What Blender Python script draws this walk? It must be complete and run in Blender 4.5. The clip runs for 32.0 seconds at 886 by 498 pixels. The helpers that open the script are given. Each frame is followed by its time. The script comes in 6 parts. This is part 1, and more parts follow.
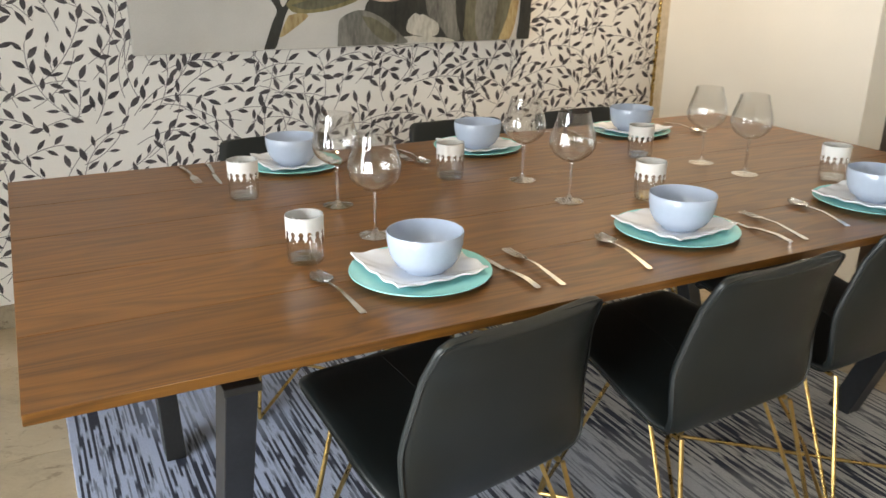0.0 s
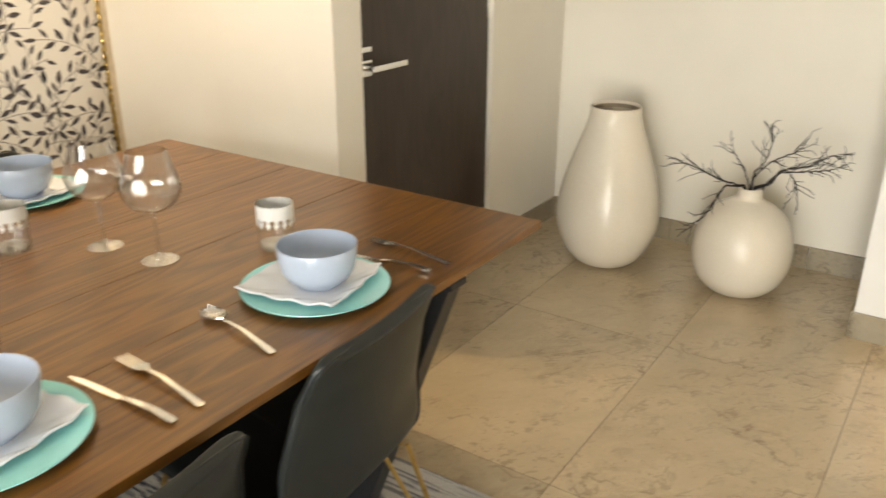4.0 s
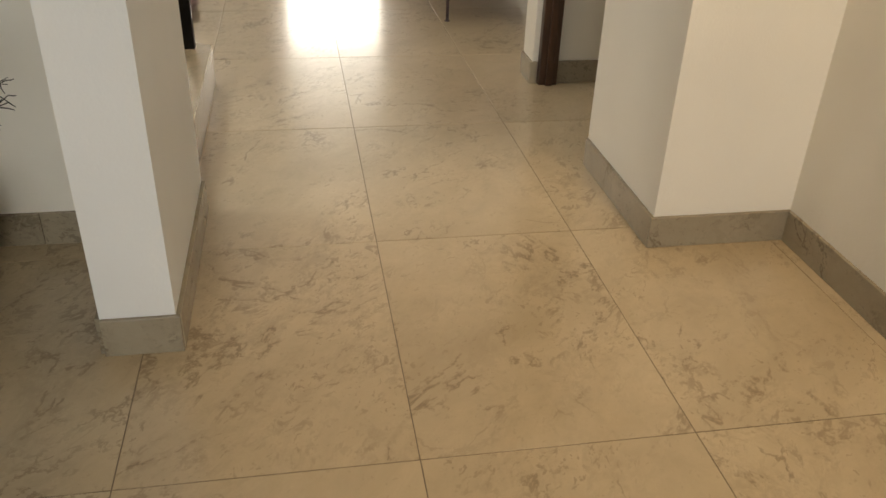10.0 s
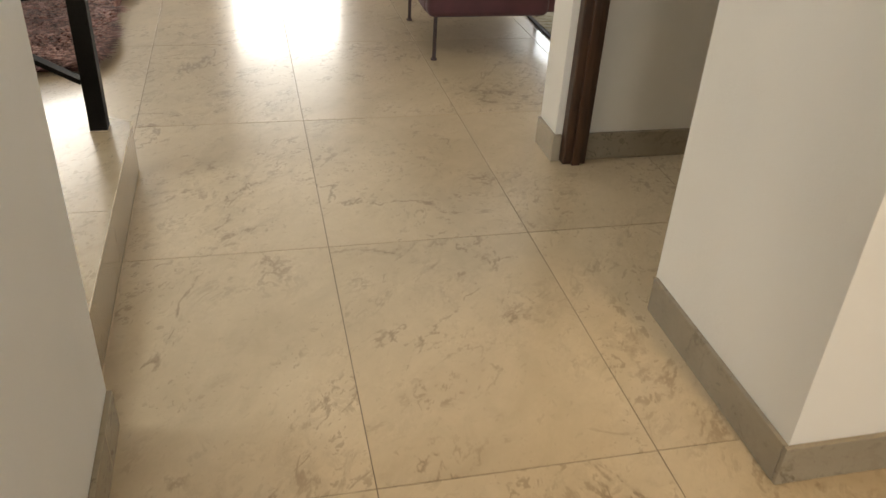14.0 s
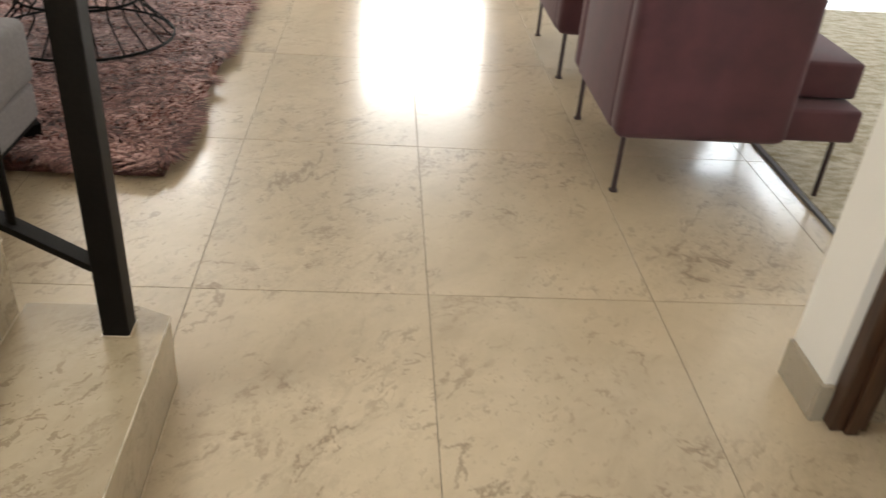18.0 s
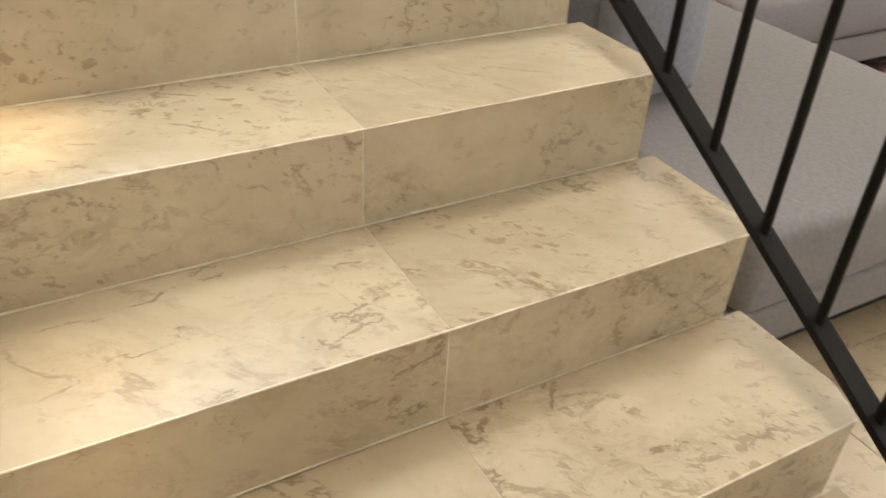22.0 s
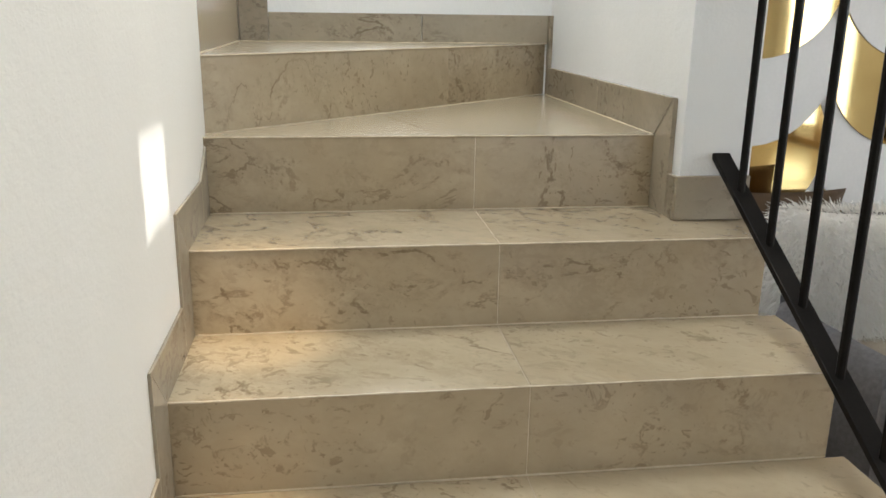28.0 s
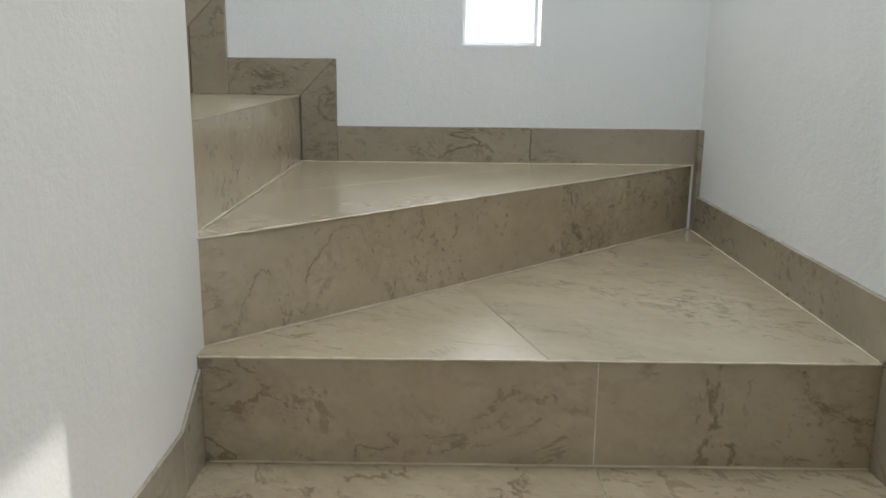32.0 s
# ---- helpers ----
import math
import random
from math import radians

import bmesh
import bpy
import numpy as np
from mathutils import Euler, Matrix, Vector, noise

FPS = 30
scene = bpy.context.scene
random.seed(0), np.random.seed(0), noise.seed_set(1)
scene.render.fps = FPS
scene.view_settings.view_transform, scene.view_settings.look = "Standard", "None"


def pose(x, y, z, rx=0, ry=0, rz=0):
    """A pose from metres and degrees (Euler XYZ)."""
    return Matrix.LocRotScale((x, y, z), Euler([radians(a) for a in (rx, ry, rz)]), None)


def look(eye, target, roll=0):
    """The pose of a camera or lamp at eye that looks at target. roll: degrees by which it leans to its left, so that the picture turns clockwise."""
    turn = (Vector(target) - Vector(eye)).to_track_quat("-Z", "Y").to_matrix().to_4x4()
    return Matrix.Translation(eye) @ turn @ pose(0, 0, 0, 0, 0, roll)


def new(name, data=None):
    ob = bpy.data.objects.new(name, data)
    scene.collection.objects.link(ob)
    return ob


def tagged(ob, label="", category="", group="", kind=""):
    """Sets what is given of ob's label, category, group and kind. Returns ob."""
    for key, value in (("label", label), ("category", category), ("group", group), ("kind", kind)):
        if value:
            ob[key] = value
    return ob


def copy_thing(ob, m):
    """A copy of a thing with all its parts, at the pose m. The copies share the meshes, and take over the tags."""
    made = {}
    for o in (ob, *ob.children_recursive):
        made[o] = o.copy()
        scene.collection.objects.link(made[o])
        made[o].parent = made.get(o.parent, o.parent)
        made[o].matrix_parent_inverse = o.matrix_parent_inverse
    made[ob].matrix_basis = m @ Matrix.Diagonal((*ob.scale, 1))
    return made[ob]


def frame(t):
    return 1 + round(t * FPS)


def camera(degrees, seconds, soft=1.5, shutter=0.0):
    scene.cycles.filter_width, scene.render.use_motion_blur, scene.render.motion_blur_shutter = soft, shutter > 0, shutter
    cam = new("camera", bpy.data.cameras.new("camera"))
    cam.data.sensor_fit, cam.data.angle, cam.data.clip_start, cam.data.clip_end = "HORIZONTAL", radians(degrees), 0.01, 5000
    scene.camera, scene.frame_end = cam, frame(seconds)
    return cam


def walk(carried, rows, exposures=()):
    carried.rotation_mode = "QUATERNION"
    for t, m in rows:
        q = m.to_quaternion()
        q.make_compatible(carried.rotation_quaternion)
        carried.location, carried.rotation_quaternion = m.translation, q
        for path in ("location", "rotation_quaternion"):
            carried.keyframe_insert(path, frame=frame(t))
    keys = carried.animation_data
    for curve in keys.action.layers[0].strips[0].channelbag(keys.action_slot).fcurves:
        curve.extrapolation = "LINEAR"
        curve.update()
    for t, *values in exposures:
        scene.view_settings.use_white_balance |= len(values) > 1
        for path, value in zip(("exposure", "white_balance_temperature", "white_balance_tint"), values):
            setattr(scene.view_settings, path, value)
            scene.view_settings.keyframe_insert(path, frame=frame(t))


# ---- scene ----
cam = camera(56.6, 32.0, shutter=0.4)
PATH = [
    (0, (-0.132, -4.307, 1.344), (-1.802, -3.443, 0.662), 0.7),
    (0.5, (-0.231, -4.232, 1.347), (-1.924, -3.45, 0.625), 0.6),
    (1, (-0.321, -4.173, 1.366), (-2.015, -3.411, 0.624), 0.2),
    (1.5, (-0.364, -4.081, 1.365), (-2.032, -3.269, 0.618), -0.2),
    (2, (-0.37, -3.939, 1.372), (-1.977, -3.01, 0.627), -0.3),
    (2.5, (-0.367, -3.807, 1.384), (-1.893, -2.753, 0.635), -0.3),
    (3, (-0.403, -3.693, 1.397), (-1.813, -2.49, 0.646), -0.2),
    (3.5, (-0.466, -3.575, 1.405), (-1.692, -2.186, 0.65), 0.0),
    (4, (-0.449, -3.448, 1.405), (-1.474, -1.907, 0.647), 0.2),
    (4.5, (-0.416, -3.311, 1.413), (-1.299, -1.684, 0.656), 0.3),
    (6.5, (-0.334, -2.828, 1.445), (-0.486, -0.968, 0.724), 1.2),
    (7, (-0.285, -2.718, 1.417), (-0.375, -0.846, 0.72), 1.2),
    (7.5, (-0.286, -2.605, 1.369), (-0.311, -0.729, 0.678), 1.2),
    (8, (-0.31, -2.493, 1.318), (-0.241, -0.619, 0.622), 1.1),
    (8.5, (-0.294, -2.412, 1.268), (-0.108, -0.563, 0.529), 1.1),
    (9, (-0.237, -2.304, 1.238), (0.03, -0.504, 0.408), 1.4),
    (9.5, (-0.194, -2.211, 1.225), (0.111, -0.464, 0.301), 1.8),
    (10, (-0.199, -2.12, 1.216), (0.122, -0.421, 0.21), 2.1),
    (10.5, (-0.237, -1.989, 1.22), (0.102, -0.323, 0.167), 2.1),
    (11, (-0.233, -1.884, 1.229), (0.134, -0.235, 0.157), 2.1),
    (11.5, (-0.203, -1.728, 1.247), (0.191, -0.087, 0.173), 2.4),
    (12, (-0.193, -1.626, 1.267), (0.215, 0.013, 0.196), 2.6),
    (12.5, (-0.208, -1.491, 1.269), (0.206, 0.146, 0.197), 2.7),
    (13, (-0.226, -1.362, 1.261), (0.194, 0.277, 0.195), 2.8),
    (13.5, (-0.205, -1.233, 1.257), (0.219, 0.406, 0.192), 3.0),
    (14, (-0.182, -1.104, 1.263), (0.243, 0.536, 0.201), 3.5),
    (14.5, (-0.191, -0.968, 1.27), (0.233, 0.671, 0.204), 3.7),
    (16.5, (-0.135, -0.383, 1.248), (0.264, 1.269, 0.194), 3.8),
    (17, (-0.158, -0.224, 1.253), (0.218, 1.433, 0.198), 4.2),
    (17.5, (-0.155, -0.062, 1.244), (0.174, 1.605, 0.189), 4.5),
    (18, (-0.15, 0.064, 1.224), (0.023, 1.756, 0.172), 5.0),
    (18.5, (-0.19, 0.166, 1.238), (-0.245, 1.859, 0.174), 5.2),
    (19, (-0.246, 0.263, 1.215), (-0.546, 1.927, 0.147), 5.4),
    (19.5, (-0.286, 0.31, 1.209), (-0.861, 1.886, 0.119), 5.6),
    (20, (-0.283, 0.339, 1.223), (-1.174, 1.744, 0.112), 4.6),
    (20.5, (-0.278, 0.337, 1.236), (-1.391, 1.565, 0.117), 4.2),
    (21, (-0.306, 0.357, 1.247), (-1.548, 1.449, 0.122), 3.8),
    (21.5, (-0.368, 0.387, 1.25), (-1.69, 1.378, 0.124), 3.9),
    (22, (-0.395, 0.414, 1.26), (-1.813, 1.256, 0.128), 3.4),
    (22.5, (-0.379, 0.432, 1.276), (-1.909, 1.058, 0.151), 2.9),
    (23, (-0.361, 0.444, 1.294), (-1.962, 0.859, 0.17), 2.5),
    (23.5, (-0.351, 0.454, 1.302), (-1.977, 0.741, 0.174), 2.1),
    (24, (-0.34, 0.46, 1.347), (-1.978, 0.694, 0.224), 1.7),
    (24.5, (-0.334, 0.473, 1.374), (-1.998, 0.684, 0.284), 1.4),
    (25, (-0.335, 0.471, 1.402), (-2.038, 0.68, 0.374), 1.4),
    (25.5, (-0.362, 0.474, 1.435), (-2.106, 0.687, 0.48), 1.2),
    (26, (-0.381, 0.468, 1.465), (-2.165, 0.687, 0.589), 1.1),
    (26.5, (-0.389, 0.471, 1.476), (-2.214, 0.696, 0.692), 1.0),
    (28.5, (-0.447, 0.561, 1.492), (-2.364, 0.826, 0.987), 0.9),
    (29, (-0.482, 0.565, 1.487), (-2.406, 0.818, 1.002), 1.0),
    (29.5, (-0.576, 0.561, 1.481), (-2.506, 0.781, 1.007), 0.8),
    (30, (-0.679, 0.574, 1.477), (-2.615, 0.771, 1.014), 0.7),
    (30.5, (-0.811, 0.603, 1.468), (-2.75, 0.782, 1.011), 0.7),
    (31, (-0.94, 0.645, 1.539), (-2.883, 0.785, 1.087), 0.8),
    (31.5, (-1.021, 0.643, 1.629), (-2.969, 0.703, 1.18), 0.8),
    (32, (-1.119, 0.641, 1.667), (-3.068, 0.632, 1.221), 0.6),
]
walk(cam, [(t, look(eye, target, roll)) for t, eye, target, roll in PATH],
     [(0, 0.62, 7000, 10), (1, 0.6, 7200, 10), (2, 0.65, 7000, 10), (3, 0.8, 7600, 10), (4, 0.85, 7900, 10), (4.5, 0.75, 7900, 10), (6.5, -0.15, 7400, 10), (7, -0.33, 7400, 10), (8, -0.4, 7400, 10), (9, -0.37, 7500, 10), (11, -0.25, 7600, 10), (13, -0.25, 7200, 10), (14.5, 0.05, 7000, 10), (17, 0.24, 6800, 10), (18, 0.2, 6700, 10), (19, 0.2, 6600, 10), (20, 0.3, 6900, 10), (21, 0.6, 6900, 10), (22, 0.85, 6700, 10), (23, 0.3, 6200, 10), (24, 0.06, 6000, 10), (26, 0.15, 6100, 10), (29, 0.1, 6200, 8), (30, -0.24, 6000, 8), (31, -0.38, 5900, 8), (32, -0.53, 5900, 8)])

# ---- world, sun, large lights ----
world = bpy.data.worlds.new("world")
scene.world = world
world.use_nodes = True
wn = world.node_tree.nodes
sky = wn.new("ShaderNodeTexSky")
sky.sky_type, sky.sun_disc = "NISHITA", False
SUN_DIR = Vector((-0.10, -0.45, -0.90)).normalized()      # the way the sunlight travels
sky.sun_elevation = math.asin(-SUN_DIR.z)
sky.sun_rotation = math.atan2(-SUN_DIR.x, -SUN_DIR.y)
wn["Background"].inputs["Strength"].default_value = 0.12
world.node_tree.links.new(sky.outputs[0], wn["Background"].inputs["Color"])


def lamp(name, kind, m, energy, color, **more):
    data = bpy.data.lights.new(name, kind)
    data.energy, data.color = energy, color
    if "size" in more:
        data.shape, data.size, data.size_y = "RECTANGLE", more["size"][0], more["size"][1]
        data.spread = radians(more.get("spread", 180))
    if "spot" in more:
        data.spot_size, data.spot_blend, data.shadow_soft_size = radians(more["spot"]), more.get("blend", 0.3), 0.05
    if "angle" in more:
        data.angle = radians(more["angle"])
    ob = new(name, data)
    ob.matrix_world = m
    return ob


lamp("sun", "SUN", look((0, 0, 10), Vector((0, 0, 10)) + SUN_DIR), 5.0, (1.0, 0.96, 0.90), angle=0.35)
DAY, WARM = (1.0, 0.98, 0.95), (1.0, 0.76, 0.48)
# sky light in the openings
lamp("window_light_living", "AREA", look((0.19, 6.50, 0.90), (0.19, 3.0, 0.8)), 30, DAY, size=(1.02, 0.86))
# room fill from the east; its wide opening is added and never in view
lamp("window_light_east", "AREA", look((4.15, 3.6, 1.25), (0.0, 3.4, 1.0)), 28, (0.94, 0.97, 1.0), size=(3.0, 2.1))
lamp("window_light_terrace", "AREA", look((3.15, 6.50, 1.2), (1.6, 3.0, 1.0)), 46, (0.80, 0.90, 1.0), size=(1.3, 1.9))
# fill for the stair wall and sofa, from an added unseen window
lamp("window_light_sofa", "AREA", look((-2.1, 6.50, 1.55), (-1.6, 0.3, 0.9)), 60, DAY, size=(1.1, 1.2))
lamp("window_light_dining", "AREA", look((0.10, -5.72, 1.0), (-1.0, 0.0, 1.4)), 31, (0.88, 0.94, 1.0), size=(0.9, 1.7), spread=105)
lamp("window_light_dining", "AREA", look((-1.40, -5.72, 1.0), (-1.7, -3.0, 0.7)), 26, (0.84, 0.92, 1.0), size=(0.9, 1.7), spread=140)
lamp("window_light_stair", "AREA", look((-2.75, 0.80, 5.0), (-2.3, 0.9, 0.0)), 64, (0.90, 0.95, 1.0), size=(0.85, 0.75))
# fill for the stair's south wall, in an added clerestory gap out of view
lamp("window_light_clerestory", "AREA", look((-1.35, 1.44, 4.6), (-1.35, 0.26, 2.2)), 36, (0.88, 0.94, 1.0), size=(1.5, 0.7))
lamp("window_light_slit", "AREA", look((-3.50, 0.7785, 2.03), (0.0, 0.7785, 2.03)), 3.0, DAY, size=(0.19, 0.62))
# recessed downlights
lamp("downlight_dining", "SPOT", look((-2.95, -1.95, 2.58), (-3.05, -1.6, 0.0)), 56, WARM, spot=100, blend=0.7)
lamp("downlight_table", "SPOT", look((-1.7, -3.9, 2.58), (-1.7, -3.9, 0.0)), 24, WARM, spot=92, blend=0.6)
lamp("downlight_hall", "SPOT", look((0.92, -1.0, 2.58), (0.85, -0.75, 0.0)), 105, WARM, spot=64, blend=0.5)
lamp("downlight_hall_end", "SPOT", look((0.05, 0.75, 2.58), (-0.05, 0.75, 0.0)), 18, WARM, spot=80, blend=0.9)
# added narrow spots, no fitting known, for the warm pools on the treads
lamp("downlight_stair", "SPOT", look((-0.28, 0.247, 2.58), (-1.20, 0.36, 0.525)), 75, WARM, spot=10, blend=0.9)
lamp("downlight_well", "SPOT", look((-1.45, 0.33, 4.95), (-1.60, 0.375, 0.70)), 520, WARM, spot=4.8, blend=0.9)
lamp("downlight_well", "SPOT", look((-1.25, 0.33, 4.95), (-1.94, 0.385, 0.95)), 640, WARM, spot=5.4, blend=0.9)


# ---- materials ----
def material(name, rough=0.5, metal=0.0, **sockets):
    m = bpy.data.materials.new(name)
    m.use_nodes = True
    b = m.node_tree.nodes["Principled BSDF"]
    b.inputs["Roughness"].default_value, b.inputs["Metallic"].default_value = rough, metal
    for key, value in sockets.items():
        b.inputs[key.replace("_", " ")].default_value = value
    return m, m.node_tree.nodes, m.node_tree.links, b


def coords(nodes, links, scale=(1, 1, 1), which="Object"):
    tc, mp = nodes.new("ShaderNodeTexCoord"), nodes.new("ShaderNodeMapping")
    mp.inputs["Scale"].default_value = scale
    links.new(tc.outputs[which], mp.inputs["Vector"])
    return mp.outputs[0]


def noise_node(nodes, links, vec, scale, detail=4.0, rough=0.55, distortion=0.0, w=None):
    n = nodes.new("ShaderNodeTexNoise")
    n.noise_dimensions = "4D" if w is not None else "3D"
    n.inputs["Scale"].default_value, n.inputs["Detail"].default_value = scale, detail
    n.inputs["Roughness"].default_value, n.inputs["Distortion"].default_value = rough, distortion
    links.new(vec, n.inputs["Vector"])
    if w is not None:
        links.new(w, n.inputs["W"])
    return n.outputs["Fac"]


def ramp(nodes, links, fac, *stops):
    r = nodes.new("ShaderNodeValToRGB")
    while len(r.color_ramp.elements) < len(stops):
        r.color_ramp.elements.new(0.5)
    for e, (p, c) in zip(r.color_ramp.elements, stops):
        e.position, e.color = p, (*c, 1) if len(c) == 3 else c
    links.new(fac, r.inputs[0])
    return r.outputs[0]


def math_node(nodes, links, op, a, b=None, clamp=False):
    n = nodes.new("ShaderNodeMath")
    n.operation, n.use_clamp = op, clamp
    for i, v in enumerate((a, b)):
        if v is None:
            continue
        if isinstance(v, (int, float)):
            n.inputs[i].default_value = v
        else:
            links.new(v, n.inputs[i])
    return n.outputs[0]


def mix(nodes, links, fac, a, b, blend="MIX"):
    n = nodes.new("ShaderNodeMix")
    n.data_type, n.blend_type = "RGBA", blend
    for sock, v in ((n.inputs[0], fac), (n.inputs[6], a), (n.inputs[7], b)):
        if isinstance(v, (int, float)):
            sock.default_value = v
        elif isinstance(v, tuple):
            sock.default_value = (*v, 1)
        else:
            links.new(v, sock)
    return n.outputs[2]


def bump(nodes, links, bsdf, height, strength=0.2, distance=0.01):
    n = nodes.new("ShaderNodeBump")
    n.inputs["Strength"].default_value, n.inputs["Distance"].default_value = strength, distance
    links.new(height, n.inputs["Height"])
    links.new(n.outputs[0], bsdf.inputs["Normal"])


def mottled(name, dark, light, scale=6.0, fine=60.0, rough=0.5, metal=0.0, relief=0.1, dist=0.003, stretch=(1, 1, 1), rough_span=0.08, **more):
    """Two tones mixed at two scales, with fine relief and uneven gloss."""
    m, n, l, b = material(name, rough, metal, **more)
    v = coords(n, l, stretch)
    big, small = noise_node(n, l, v, scale, 4), noise_node(n, l, v, fine, 3)
    f = math_node(n, l, "ADD", math_node(n, l, "MULTIPLY", big, 0.65), math_node(n, l, "MULTIPLY", small, 0.35))
    l.new(ramp(n, l, f, (0.35, dark), (0.65, light)), b.inputs["Base Color"])
    r = n.new("ShaderNodeMapRange")
    r.inputs["To Min"].default_value, r.inputs["To Max"].default_value = rough - rough_span, rough + rough_span
    l.new(big, r.inputs[0])
    l.new(r.outputs[0], b.inputs["Roughness"])
    if relief:
        bump(n, l, b, small, relief, dist)
    return m


def marble(name, light, shade, vein, rough, amount=1.0, coat=0.0, sheen=0.27):
    """Even cream stone with brown veins broken into short strokes and specks; each slab shows another piece."""
    m, n, l, b = material(name, rough, Specular_IOR_Level=0.62, Coat_Weight=coat, Coat_Roughness=sheen)
    info = n.new("ShaderNodeObjectInfo")
    w = math_node(n, l, "MULTIPLY", info.outputs["Random"], 60.0)
    turn = n.new("ShaderNodeMapping")
    turn.inputs["Rotation"].default_value = (0.5, 0.4, 0.62)
    l.new(coords(n, l), turn.inputs["Vector"])
    squeeze = n.new("ShaderNodeMapping")
    squeeze.inputs["Scale"].default_value = (1.0, 0.62, 1.0)
    l.new(turn.outputs[0], squeeze.inputs["Vector"])
    v = squeeze.outputs[0]
    black, white = (0, 0, 0), (1, 1, 1)
    def mul(*k):
        out = k[0]
        for c in k[1:]:
            out = math_node(n, l, "MULTIPLY", out, c)
        return out
    def field(scale, detail, r, distortion, shift):
        return noise_node(n, l, v, scale, detail, r, distortion, math_node(n, l, "ADD", w, shift))
    def ridge(f, width):
        return ramp(n, l, math_node(n, l, "ABSOLUTE", math_node(n, l, "SUBTRACT", f, 0.5)), (0.0, white), (width * 0.45, (0.8, 0.8, 0.8)), (width, black))
    def over(*k):
        out = k[0]
        for c in k[1:]:
            out = math_node(n, l, "MAXIMUM", out, c)
        return out
    cloud, grain, fine = field(2.0, 5, 0.55, 0.6, 0.0), field(9, 7, 0.66, 0.8, 3.0), field(55, 6, 0.72, 0.6, 5.0)
    base = ramp(n, l, math_node(n, l, "ADD", mul(cloud, 0.62), mul(grain, 0.38)), (0.37, shade), (0.60, light))
    area = ramp(n, l, field(1.8, 3, 0.5, 0.3, 9.0), (0.44, black), (0.60, white))
    broken = ramp(n, l, field(18, 5, 0.68, 0.4, 13.0), (0.46, black), (0.53, white))
    crack = field(3.3, 7, 0.60, 0.8, 17.0)
    stroke = mul(ridge(crack, 0.014), area, broken)
    feather = mul(ridge(field(7, 8, 0.68, 0.9, 23.0), 0.040), area, broken, ramp(n, l, grain, (0.46, black), (0.58, white)))
    thread = mul(ridge(field(1.9, 8, 0.60, 0.7, 29.0), 0.0065), ramp(n, l, field(2.3, 3, 0.5, 0.2, 33.0), (0.49, black), (0.58, white)))
    speck = mul(ramp(n, l, fine, (0.60, black), (0.68, white)), ramp(n, l, grain, (0.50, black), (0.62, white)))
    smudge = mul(ramp(n, l, field(12, 9, 0.74, 1.0, 41.0), (0.55, black), (0.61, white)), area)
    patch = ramp(n, l, field(3.2, 4, 0.6, 0.5, 47.0), (0.47, black), (0.58, white))
    fleck = mul(ramp(n, l, field(30, 5, 0.66, 1.2, 53.0), (0.565, black), (0.600, white)), patch)
    chip = mul(ramp(n, l, field(60, 3, 0.60, 0.8, 59.0), (0.625, black), (0.650, white)), ramp(n, l, patch, (0.0, (0.35, 0.35, 0.35)), (0.6, white)))
    halo = mul(ridge(crack, 0.060), area, ramp(n, l, fine, (0.40, black), (0.62, white)))
    k = mul(over(mul(stroke, 1.0), mul(feather, 0.75), mul(thread, broken, 0.95), mul(smudge, 0.30), mul(fleck, 0.62), mul(chip, 0.60), mul(speck, area, 0.60), mul(halo, 0.40), mul(speck, 0.18)), amount)
    k = math_node(n, l, "MINIMUM", k, 1.0)
    col = mix(n, l, k, base, vein)
    col = mix(n, l, mul(ramp(n, l, fine, (0.38, black), (0.66, white)), 0.22), col, shade)
    l.new(col, b.inputs["Base Color"])
    r = n.new("ShaderNodeMapRange")
    r.inputs["To Min"].default_value, r.inputs["To Max"].default_value = rough - 0.012, rough + 0.022
    l.new(grain, r.inputs[0])
    l.new(r.outputs[0], b.inputs["Roughness"])
    bump(n, l, b, math_node(n, l, "SUBTRACT", mul(grain, 0.25), mul(k, 0.5)), 0.006, 0.001)
    return m


def plaster(name, color, strength=0.35):
    m, n, l, b = material(name, 0.85)
    v = coords(n, l)
    big, mid, fine = noise_node(n, l, v, 1.3, 3), noise_node(n, l, v, 38, 5, 0.62), noise_node(n, l, v, 170, 3, 0.6)
    dark = tuple(c * 0.93 for c in color)
    l.new(ramp(n, l, big, (0.35, dark), (0.65, color)), b.inputs["Base Color"])
    bump(n, l, b, math_node(n, l, "ADD", mid, math_node(n, l, "MULTIPLY", fine, 0.6)), strength, 0.004)
    return m


